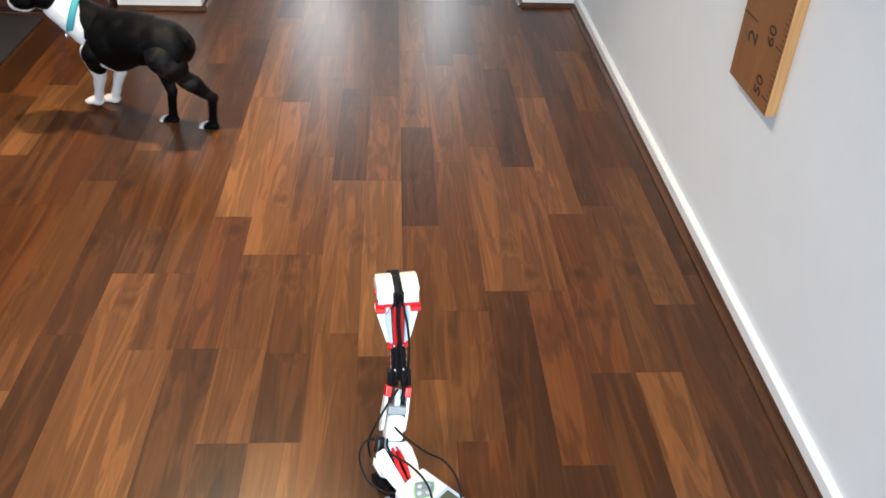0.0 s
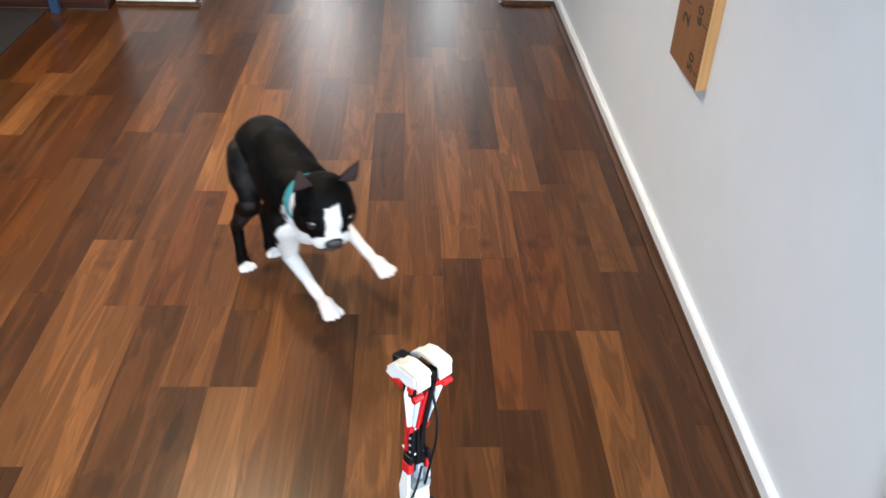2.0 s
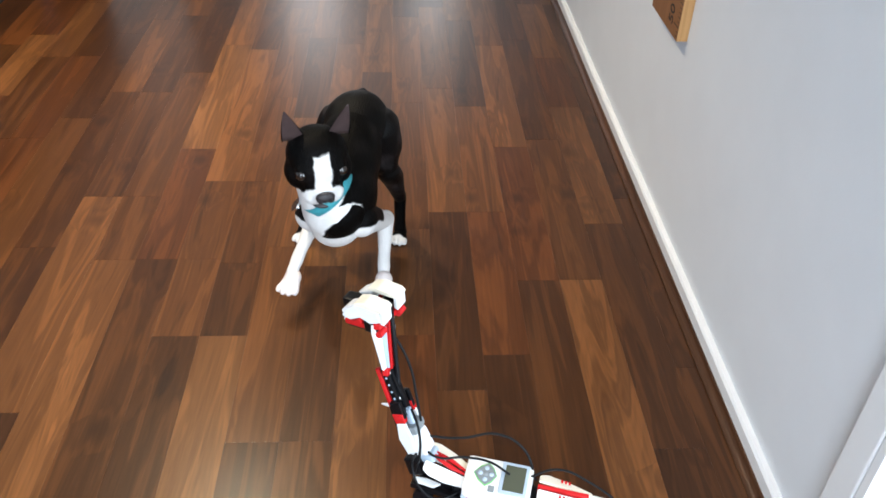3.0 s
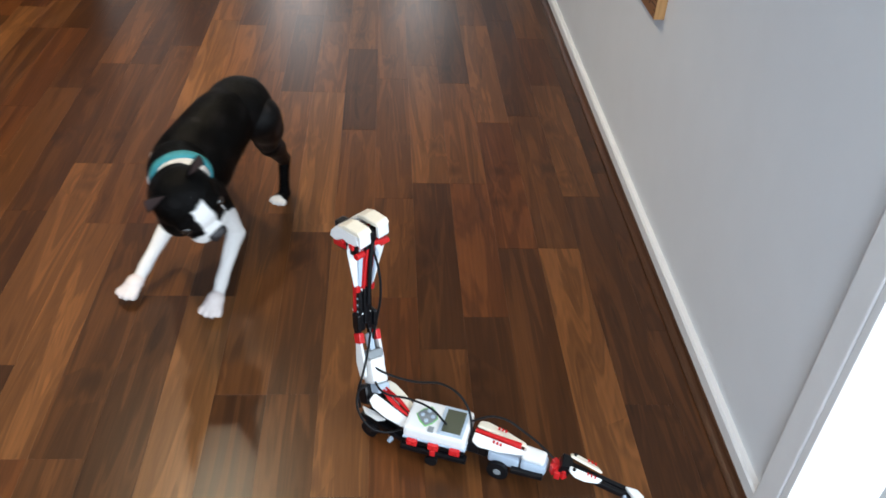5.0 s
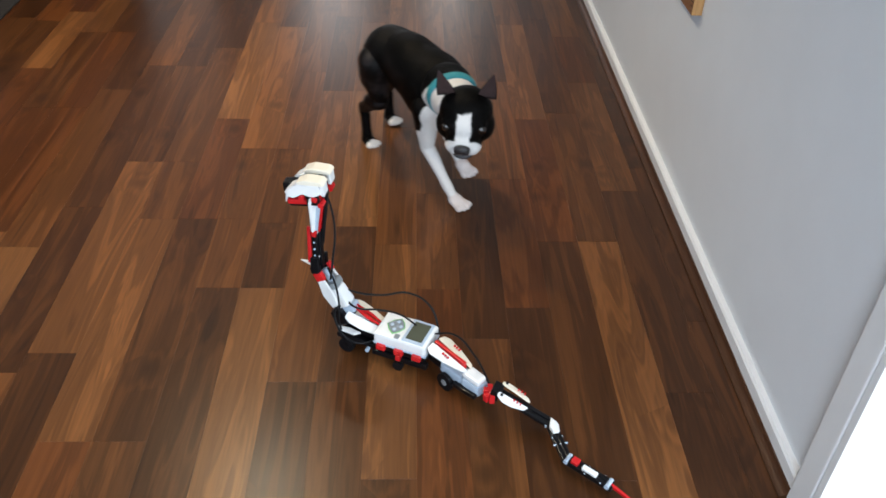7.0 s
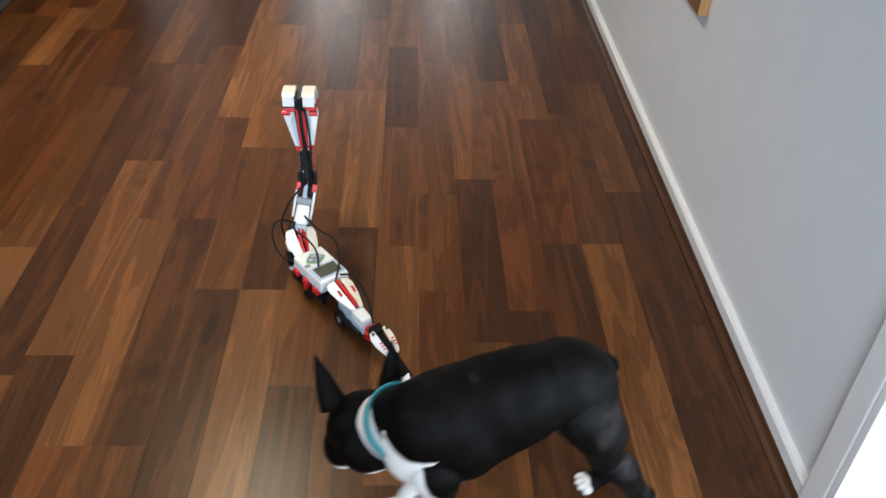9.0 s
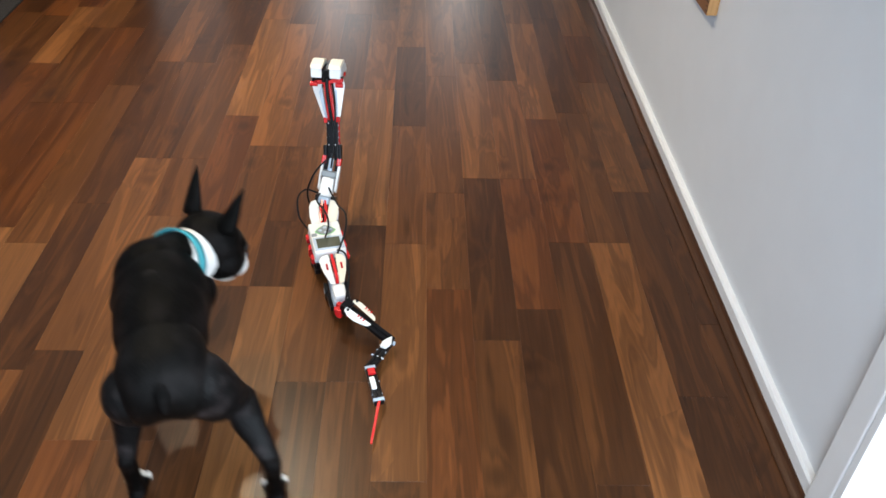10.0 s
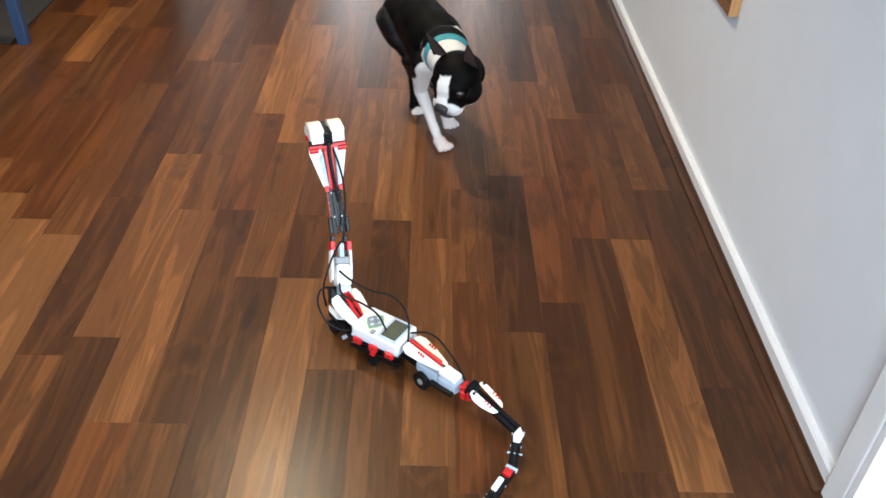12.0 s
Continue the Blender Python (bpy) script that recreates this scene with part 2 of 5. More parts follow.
    ln.new(tc.outputs["Object"], big.inputs["Vector"])
    patch = nd.new("ShaderNodeMapRange")
    patch.inputs["From Min"].default_value, patch.inputs["From Max"].default_value = 0.50, 0.72
    ln.new(big.outputs["Fac"], patch.inputs["Value"])
    ln.new(patch.outputs[0], blackmix.inputs["Factor"])
    whitemix = nd.new("ShaderNodeMix")
    whitemix.data_type = "RGBA"
    whitemix.inputs["A"].default_value = (*[0.86 * c for c in white], 1)
    whitemix.inputs["B"].default_value = (*white, 1)
    ln.new(hair.outputs["Fac"], whitemix.inputs["Factor"])
    ln.new(blackmix.outputs["Result"], mixc.inputs["A"])
    ln.new(whitemix.outputs["Result"], mixc.inputs["B"])
    if total:
        st = nd.new("ShaderNodeMapRange")
        st.interpolation_type = "SMOOTHSTEP"
        st.inputs["From Min"].default_value, st.inputs["From Max"].default_value = -0.0025, 0.0025
        ln.new(total, st.inputs["Value"])
        ln.new(st.outputs[0], mixc.inputs["Factor"])
    else:
        mixc.inputs["Factor"].default_value = 0.0
    ln.new(mixc.outputs["Result"], b.inputs["Base Color"])
    b.inputs["Roughness"].default_value, b.inputs["Specular IOR Level"].default_value = 0.50, gloss
    bp = nd.new("ShaderNodeBump")
    bp.inputs["Strength"].default_value, bp.inputs["Distance"].default_value = 0.7, 0.0022
    ln.new(hair.outputs["Fac"], bp.inputs["Height"])
    ln.new(bp.outputs[0], b.inputs["Normal"])
    return m


# ---- mesh helpers ----
def part(name, bm, mats, parent=None, label="", smooth=False, at=None):
    me = bpy.data.meshes.new(name)
    if smooth:
        for f in bm.faces:
            f.smooth = True
    bm.to_mesh(me)
    bm.free()
    for m in mats if isinstance(mats, (list, tuple)) else [mats]:
        me.materials.append(m)
    ob = new(name, me)
    if parent:
        ob.parent = parent
    if at is not None:
        ob.matrix_basis = at
    if label:
        ob["label"] = label
    return ob


def cuboid(bm, lo, hi, bevel=0.0, mat=0, taper=None, m=None):
    """A bevelled block; taper: (sx, sz) at its +y end."""
    g = bmesh.ops.create_cube(bm, size=1)
    vs = g["verts"]
    c = [(lo[i] + hi[i]) / 2 for i in range(3)]
    for v in vs:
        f = v.co.y > 0
        v.co = Vector([c[i] + v.co[i] * (hi[i] - lo[i]) for i in range(3)])
        if taper and f:
            v.co.x = c[0] + (v.co.x - c[0]) * taper[0]
            v.co.z = c[2] + (v.co.z - c[2]) * taper[1]
    fs = list({f for v in vs for f in v.link_faces})
    for f in fs:
        f.material_index = mat
    if m is not None:
        bmesh.ops.transform(bm, matrix=m, verts=vs)
    if bevel:
        es = list({e for v in vs for e in v.link_edges})
        r = bmesh.ops.bevel(bm, geom=es, offset=bevel, segments=2, affect="EDGES", profile=0.6)
        for f in r["faces"]:
            f.material_index = mat
    return bm


def rod(bm, a, b, r1, r2=None, seg=14, mat=0):
    a, b = Vector(a), Vector(b)
    d = b - a
    g = bmesh.ops.create_cone(bm, cap_ends=True, segments=seg, radius1=r1, radius2=r1 if r2 is None else r2, depth=d.length)
    mt = Matrix.Translation((a + b) / 2) @ d.to_track_quat("Z", "Y").to_matrix().to_4x4()
    bmesh.ops.transform(bm, matrix=mt, verts=g["verts"])
    for f in {f for v in g["verts"] for f in v.link_faces}:
        f.material_index = mat
    return bm


def ball(bm, c, r, m=None, seg=20):
    g = bmesh.ops.create_uvsphere(bm, u_segments=seg, v_segments=seg // 2 + 2, radius=1)
    mt = Matrix.Translation(c) @ (m if m is not None else Matrix()) @ Matrix.Diagonal((*(r if isinstance(r, (tuple, list)) else (r, r, r)), 1))
    bmesh.ops.transform(bm, matrix=mt, verts=g["verts"])
    return bm


def limb(bm, pts):
    """A tapered rounded limb through (point, radius) stations."""
    for (a, ra), (b, rb) in zip(pts, pts[1:]):
        rod(bm, a, b, ra, rb, 20)
    for a, ra in pts:
        ball(bm, a, ra)
    return bm


MUSCLE = bpy.data.textures.new("muscle", "CLOUDS")
MUSCLE.noise_scale, MUSCLE.noise_depth = 0.055, 1


def fleshed(name, bm, mat, parent, voxel=0.005, label="", rounds=8, uneven=0.0):
    """Blended into one soft skin."""
    ob = part(name, bm, mat, parent, label, smooth=True)
    r = ob.modifiers.new("skin", "REMESH")
    r.mode, r.voxel_size, r.use_smooth_shade = "VOXEL", voxel, True
    s = ob.modifiers.new("soft", "SMOOTH")
    s.factor, s.iterations = 0.5, rounds
    if uneven:
        d = ob.modifiers.new("muscle", "DISPLACE")
        d.texture, d.strength, d.mid_level, d.texture_coords = MUSCLE, uneven, 0.5, "LOCAL"
    return ob


def prism(bm, outline, depth, m, bevel=0.0, mat=0):
    """An outline in x, y raised by depth along z, placed by m."""
    vs = [bm.verts.new((x, y, 0)) for x, y in outline]
    f = bm.faces.new(vs)
    r = bmesh.ops.extrude_face_region(bm, geom=[f])
    top = [v for v in r["geom"] if isinstance(v, bmesh.types.BMVert)]
    bmesh.ops.translate(bm, verts=top, vec=(0, 0, depth))
    allv = vs + top
    fs = list({f for v in allv for f in v.link_faces})
    bmesh.ops.recalc_face_normals(bm, faces=fs)
    for f in fs:
        f.material_index = mat
    bmesh.ops.transform(bm, matrix=m, verts=allv)
    if bevel:
        es = list({e for v in allv for e in v.link_edges})
        r = bmesh.ops.bevel(bm, geom=es, offset=bevel, segments=2, affect="EDGES")
        for f in r["faces"]:
            f.material_index = mat
    return bm


def cable(name, pts, radius, mat, parent=None, at=None):
    cu = bpy.data.curves.new(name, "CURVE")
    cu.dimensions, cu.bevel_depth, cu.bevel_resolution, cu.resolution_u = "3D", radius, 3, 8
    sp = cu.splines.new("BEZIER")
    sp.bezier_points.add(len(pts) - 1)
    for p, c in zip(sp.bezier_points, pts):
        p.co, p.handle_left_type, p.handle_right_type = c, "AUTO", "AUTO"
    tmp = bpy.data.objects.new(name + "_curve", cu)
    me = bpy.data.meshes.new_from_object(tmp)
    bpy.data.objects.remove(tmp)
    bm = bmesh.new()
    bm.from_mesh(me)
    bpy.data.meshes.remove(me)
    return part(name, bm, mat, parent, smooth=True, at=at)


def lettering(name, text, size, m, mat, parent):
    cu = bpy.data.curves.new(name, "FONT")
    cu.body, cu.size, cu.extrude, cu.align_x, cu.align_y = text, size, 0.0004, "CENTER", "CENTER"
    tmp = bpy.data.objects.new(name + "_text", cu)
    me = bpy.data.meshes.new_from_object(tmp)
    bpy.data.objects.remove(tmp)
    bm = bmesh.new()
    bm.from_mesh(me)
    bpy.data.meshes.remove(me)
    return part(name, bm, mat, parent, at=m)


def block(name, lo, hi, mat, bevel=0.0, parent=None, kind="structure", label="", category=""):
    ob = part(name, cuboid(bmesh.new(), lo, hi, bevel), mat, parent)
    return tagged(ob, label, category, "", kind)


# ---- structure ----
WALL_X, DOOR_Y = 0.735, -1.136
NORTH = 1.715
block("wall_east", (WALL_X, -1.190, 0), (0.85, NORTH + 0.001, 2.4), PAINT)
block("wall_east_south", (WALL_X, -3.6, 0), (0.85, -3.2, 2.4), PAINT)
block("wall_east_lintel", (WALL_X, -3.2, 2.1), (0.85, -1.1905, 2.4), PAINT)
block("wall_north", (0.520, NORTH, 0), (0.85, NORTH + 0.11, 2.4), PAINT)
block("wall_north_pillar", (-1.09, 1.612, 0), (-0.785, 1.90, 2.4), PAINT)
block("wall_north_west", (-4.3, 1.90, 0), (-0.785, 2.01, 2.4), PAINT)
block("wall_passage_east", (0.74, NORTH + 0.11, 0), (0.85, 6.6, 2.4), PAINT)
block("wall_passage_west", (-0.96, 2.01, 0), (-0.85, 6.6, 2.4), PAINT)
block("wall_passage_end", (-0.85, 6.6, 0), (0.74, 6.71, 2.4), PAINT)
block("wall_west_low", (-4.41, -3.6, 0), (-4.3, 2.01, 0.7), PAINT)
block("wall_west_high", (-4.41, -3.6, 2.3), (-4.3, 2.01, 2.4), PAINT)
block("wall_west_a", (-4.41, -3.6, 0.7), (-4.3, -2.4, 2.3), PAINT)
block("wall_west_b", (-4.41, 0.0, 0.7), (-4.3, 2.01, 2.3), PAINT)
block("wall_south", (-4.41, -3.71, 0), (0.85, -3.6, 0.6), PAINT)
block("wall_south_high", (-4.41, -3.71, 2.35), (0.85, -3.6, 2.4), PAINT)
block("wall_south_a", (-4.41, -3.71, 0.6), (-2.3, -3.6, 2.35), PAINT)
block("wall_south_b", (0.5, -3.71, 0.6), (0.85, -3.6, 2.35), PAINT)
block("ceiling", (-4.41, -3.71, 2.4), (0.85, 6.71, 2.5), CEIL)
block("ground", (-60, -60, -0.25), (60, 60, -0.12), material("paving_outside", (0.34, 0.33, 0.31), 0.8, vary=0.2, scale=3))


def skirting_run(name, a, b, normal, height=0.047, deep=0.015):
    """A board with an eased upper edge, from a to b along a wall, standing out along the normal."""
    a, b, n = Vector((*a, 0)), Vector((*b, 0)), Vector((*normal, 0))
    bm = bmesh.new()
    prof = [(0, 0), (deep, 0), (deep, height - 0.004), (deep - 0.004, height), (0, height)]
    rings = [[bm.verts.new(p + n * u + Vector((0, 0, w))) for u, w in prof] for p in (a, b)]
    for i in range(len(prof)):
        j = (i + 1) % len(prof)
        bm.faces.new((rings[0][i], rings[0][j], rings[1][j], rings[1][i]))
    for r in rings:
        bm.faces.new(r)
    bmesh.ops.recalc_face_normals(bm, faces=bm.faces[:])
    return tagged(part(name, bm, TRIM), kind="structure")


def scotia_run(name, a, b, normal, back, r=0.018):
    """A brown hollow moulding that covers the floor's edge in front of the skirting."""
    a, b, n = Vector((*a, 0)), Vector((*b, 0)), Vector((*normal, 0))
    bm = bmesh.new()
    prof = [(back, 0.0), (back + r, 0.0), (back + r, 0.004)]
    prof += [(back + r - r * 0.85 * math.sin(q * math.pi / 10), r - 0.014 * math.cos(q * math.pi / 10)) for q in range(0, 6)]
    prof += [(back, r)]
    rings = [[bm.verts.new(p + n * u + Vector((0, 0, w))) for u, w in prof] for p in (a, b)]
    for i in range(len(prof)):
        j = (i + 1) % len(prof)
        bm.faces.new((rings[0][i], rings[0][j], rings[1][j], rings[1][i]))
    for ring in rings:
        bm.faces.new(ring)
    bmesh.ops.recalc_face_normals(bm, faces=bm.faces[:])
    return tagged(part(name, bm, SCOTIA), kind="structure")


skirting_run("baseboard_east", (WALL_X, DOOR_Y), (WALL_X, NORTH - 0.001), (-1, 0))
scotia_run("trim_east", (WALL_X, DOOR_Y), (WALL_X, NORTH - 0.034), (-1, 0), 0.015)
skirting_run("baseboard_north", (0.520, NORTH), (WALL_X - 0.016, NORTH), (0, -1))
scotia_run("trim_north", (0.500, NORTH), (WALL_X - 0.016, NORTH), (0, -1), 0.015)
skirting_run("baseboard_passage", (0.520, NORTH + 0.10), (0.520, NORTH - 0.015), (-1, 0), deep=0.014)
scotia_run("trim_passage", (0.520, NORTH + 0.10), (0.520, NORTH - 0.016), (-1, 0), 0.015)
skirting_run("baseboard_pillar", (-1.09, 1.612), (-0.785, 1.612), (0, -1))
scotia_run("trim_pillar", (-1.09, 1.612), (-0.752, 1.612), (0, -1), 0.015)
skirting_run("baseboard_pillar_side", (-0.785, 1.597), (-0.785, 1.90), (1, 0))
scotia_run("trim_pillar_side", (-0.785, 1.597), (-0.785, 1.90), (1, 0), 0.015)

# door to the outside: casing, stepped reveal, glazed leaf
casing = new("door_1")
tagged(casing, "white painted door casing with a glazed leaf open to daylight", "door", "", "structure")
part("architrave", cuboid(bmesh.new(), (0.715, -1.1885, 0), (WALL_X + 0.0005, DOOR_Y, 2.155), 0.003), TRIM, casing)
part("architrave", cuboid(bmesh.new(), (0.708, -3.265, 0), (WALL_X + 0.0005, -3.205, 2.155), 0.003), TRIM, casing)
part("architrave_head", cuboid(bmesh.new(), (0.708, -3.204, 2.10), (WALL_X + 0.0005, -1.1895, 2.155), 0.003), TRIM, casing)
part("jamb", cuboid(bmesh.new(), (0.7165, -1.206, 0), (0.86, -1.1905, 2.099), 0.0015), TRIM, casing)
part("threshold", cuboid(bmesh.new(), (0.73, -3.19, 0.001), (0.86, -1.2065, 0.016), 0.003), ALU, casing)
leaf = part("leaf_stile", cuboid(bmesh.new(), (0.81, -2.330, 0.02), (0.85, -2.250, 2.08), 0.003), TRIM, casing)
part("leaf_stile", cuboid(bmesh.new(), (0.81, -3.19, 0.02), (0.85, -3.11, 2.08), 0.003), TRIM, casing)
part("leaf_rail", cuboid(bmesh.new(), (0.811, -3.109, 0.02), (0.849, -2.331, 0.16), 0.003), TRIM, casing)
pane = part("pane", cuboid(bmesh.new(), (0.827, -3.108, 0.161), (0.833, -2.332, 2.08)), glass, casing)
pane.visible_shadow = False

# ceiling downlights
for lx, ly, watts in LAMPS:
    ob = new("downlight")
    ob.matrix_world = pose(lx, ly, 2.4)
    bm = bmesh.new()
    bmesh.ops.create_cone(bm, cap_ends=False, segments=32, radius1=0.075, radius2=0.062, depth=0.012)
    bmesh.ops.solidify(bm, geom=bm.faces[:], thickness=0.004)
    part("rim", bm, TRIM, ob, at=pose(0, 0, -0.0065))
    bm = bmesh.new()
    bmesh.ops.create_cone(bm, cap_ends=True, segments=32, radius1=0.058, radius2=0.058, depth=0.003)
    part("lens", bm, lens, ob, at=pose(0, 0, -0.004))
    tagged(ob, "round white recessed ceiling downlight, switched on", "ceiling lamp", "downlights in the ceiling")

# ---- measuring board on the wall ----
board = new("measuring_board")
tagged(board, "tall varnished timber height ruler fixed to the white wall", "height chart")
BY0, BY1, BZ0 = -0.179, 0.033, 0.455
bm = cuboid(bmesh.new(), (0.711, BY0, BZ0), (0.7352, BY1, 2.05), 0.0012)
bm.faces.ensure_lookup_table()
for f in bm.faces:
    f.material_index = 0 if f.normal.x < -0.5 or abs(f.normal.z) > 0.5 else 1
part("plank_face", bm, [BOARD, BOARD_EDGE], board)
Z50, STEP = 0.484, 0.1025
for k in range(-2, 120):
    z = Z50 + k * STEP / 10
    if z > 2.03:
        break
    thin = 0.0009 if k % 10 == 0 else 0.0004
    ln_ = 0.034 if k % 10 == 0 else (0.022 if k % 5 == 0 else 0.014)
    part("tick", cuboid(bmesh.new(), (0.7102, BY0 + 0.001, z - thin), (0.7112, BY0 + 0.001 + ln_, z + thin)), INK, board)
face = Matrix(((0, 0, -1, 0.7106), (0, 1, 0, 0), (1, 0, 0, 0), (0, 0, 0, 1)))
for k, word in ((0, "50"), (1, "60"), (2, "70"), (3, "80")):
    lettering("numeral", word, 0.043, Matrix.Translation((0, BY0 + 0.060, Z50 + k * STEP + 0.010)) @ face, INK, board)
ft = Z50 + 0.1096 * STEP / 0.1
part("tick", cuboid(bmesh.new(), (0.7102, BY1 - 0.075, ft - 0.0012), (0.7112, BY1 - 0.001, ft + 0.0012)), INK, board)
lettering("numeral", "2", 0.062, Matrix.Translation((0, BY1 - 0.072, ft - 0.034)) @ face, INK, board)

# ---- table, rug and cabinet in the dark corner ----
table = new("table")
table.matrix_world = pose(-1.29, 0.575, 0)
tagged(table, "dark table on slim navy blue painted steel legs", "table")
for sx, sy in ((0, 0), (0, 0.915), (-0.85, 0), (-0.85, 0.915)):
    bm = cuboid(bmesh.new(), (sx - 0.022, sy - 0.016, 0), (sx + 0.012, sy + 0.016, 0.72), 0.003)
    part("leg", bm, NAVY, table, "navy blue steel leg")
part("tabletop", cuboid(bmesh.new(), (-0.95, -0.06, 0.72), (0.04, 0.98, 0.75), 0.005), CABINET, table)
rug = tagged(part("rug", cuboid(bmesh.new(), (-2.70, 0.565, 0.0005), (-1.335, 1.485, 0.009), 0.003), RUG),
             "dark short-pile rug lying under the table", "rug")
cab = new("cabinet")
cab.matrix_world = pose(-1.105, 1.52, 0)
tagged(cab, "low dark red-brown wooden cabinet standing against the wall", "cabinet")
part("body", cuboid(bmesh.new(), (-1.6, 0.012, 0.005), (0, 0.36, 0.62), 0.003), CABINET, cab)
part("plinth", cuboid(bmesh.new(), (-1.595, 0.02, 0.0005), (-0.005, 0.35, 0.0048)), ALU, cab, "pale metal strip along the foot")
for k in range(4):
    d = part("door", cuboid(bmesh.new(), (-1.595 + k * 0.399, 0.0, 0.03), (-1.2 + k * 0.399, 0.0115, 0.60), 0.002), CABINET, cab)
    part("handle", rod(bmesh.new(), (-1.24 + k * 0.399, -0.018, 0.40), (-1.24 + k * 0.399, -0.018, 0.52), 0.005), ALU, d)


# ---- robot snake ----
def panel(bm, side, y0, y1, w0, w1, z0, z1, tilt, mat, thick=0.004, inner=0.004):
    """One of a pair of wedge-shaped cladding panels, on one side of the spine, tilting outwards."""
    s = side
    out = [(s * inner, y0), (s * w0, y0 + 0.006), (s * (w0 + w1) / 2 + s * 0.003, (y0 + y1) / 2), (s * w1, y1 - 0.012), (s * (w1 - 0.006), y1), (s * inner, y1)]
    if s < 0:
        out = out[::-1]
    slope = math.degrees(math.atan2(z1 - z0, y1 - y0))
    m = Matrix.Translation((0, y0, z0)) @ pose(0, 0, 0, slope, s * tilt, 0) @ Matrix.Translation((0, -y0, 0))
    return prism(bm, out, thick, m, 0.0012, mat)


def pin(bm, x, y, z, r=0.0035, d=0.003, mat=0, axis="x"):
    v = {"x": Vector((d, 0, 0)), "z": Vector((0, 0, d)), "y": Vector((0, d, 0))}[axis]
    return rod(bm, Vector((x, y, z)) - v, Vector((x, y, z)) + v, r, seg=10, mat=mat)


def liftarm(bm, a, b, w=0.008, mat=0):
    """A studless beam with round ends and pin holes marked by short recessed rings."""
    a, b = Vector(a), Vector(b)
    d = (b - a).normalized()
    m = Matrix.Translation(a) @ d.to_track_quat("Y", "Z").to_matrix().to_4x4()
    n = (b - a).length
    cuboid(bm, (-w / 2, -w / 2, -w / 2), (w / 2, n + w / 2, w / 2), w * 0.22, mat, m=m)
    return bm


snake = new("robot_snake")
tagged(snake, "white, red and black toy brick robot snake with raised head", "toy robot")

# brick: the controller, local y forward, origin under its rear end at floor height
brick = part("controller", cuboid(bmesh.new(), (-0.034, -0.001, 0.053), (0.034, 0.107, 0.0775), 0.006), BWHITE, snake, "white controller box")
part("lower_shell", cuboid(bmesh.new(), (-0.0325, 0.0, 0.036), (0.0325, 0.106, 0.0545), 0.004), BBLACK, brick)
part("shell_rim", cuboid(bmesh.new(), (-0.0345, -0.0015, 0.0505), (0.0345, 0.1075, 0.0550), 0.0018), BGREY, brick)
part("screen_bezel", cuboid(bmesh.new(), (-0.031, 0.006, 0.0765), (0.031, 0.050, 0.0792), 0.0012), BGREY, brick)
part("screen", cuboid(bmesh.new(), (-0.025, 0.011, 0.0782), (0.025, 0.044, 0.0800), 0.0006), BSCREEN, brick, "dark green-grey display")
part("key_plate", prism(bmesh.new(), [(0, 0.057), (0.012, 0.063), (0.021, 0.072), (0.012, 0.083), (0, 0.092), (-0.012, 0.083), (-0.021, 0.072), (-0.012, 0.063)], 0.0022, pose(0, 0, 0.0772), 0.0006), BMID, brick)
bm = bmesh.new()
for dx, dy in ((0, 0.009), (0, -0.009), (0.011, 0), (-0.011, 0)):
    ball(bm, (dx, 0.0735 + dy, 0.0790), (0.0045, 0.0040, 0.0016), seg=10)
part("keys", bm, BGREY, brick)
part("key_light", prism(bmesh.new(), [(0, 0.0555), (0.014, 0.062), (0.0235, 0.072), (0.014, 0.0845), (0, 0.0935), (-0.014, 0.0845), (-0.0235, 0.072), (-0.014, 0.062)], 0.0012, pose(0, 0, 0.0770), 0.0004), BGREEN, brick, "green lit surround of the keys")
part("centre_key", ball(bmesh.new(), (0, 0.0735, 0.0792), (0.0052, 0.0052, 0.0018), seg=12), BMID, brick, "grey centre key")
part("back_key", cuboid(bmesh.new(), (-0.032, 0.056, 0.0768), (-0.020, 0.066, 0.0788), 0.001), BMID, brick)
for s in (-1, 1):
    for y in (0.016, 0.053, 0.090):
        bm = cuboid(bmesh.new(), (s * 0.0355 - 0.0050, y - 0.009, 0.042), (s * 0.0355 + 0.0050, y + 0.009, 0.0545), 0.0016)
        if y == 0.053:
            cuboid(bm, (s * 0.036 - 0.006, y - 0.0045, 0.030), (s * 0.036 + 0.0055, y + 0.0045, 0.0425), 0.0014)
        pin(bm, s * 0.0405, y - 0.005, 0.048, 0.0026, 0.0012)
        pin(bm, s * 0.0405, y + 0.005, 0.048, 0.0026, 0.0012)
        part("connector", bm, BRED, brick, "red plastic connector")
    part("beam", liftarm(bmesh.new(), (s * 0.030, 0.002, 0.028), (s * 0.030, 0.104, 0.028), 0.013), BBLACK, brick)
    part("skid", rod(bmesh.new(), (s * 0.028, 0.055, 0.0105), (s * 0.038, 0.055, 0.0105), 0.0105), RUBBER, brick)
part("rear_hinge", cuboid(bmesh.new(), (-0.014, -0.020, 0.030), (0.014, 0.0, 0.056), 0.003), BBLACK, brick)
part("front_hinge", cuboid(bmesh.new(), (-0.016, 0.106, 0.030), (0.016, 0.124, 0.058), 0.003), BBLACK, brick)

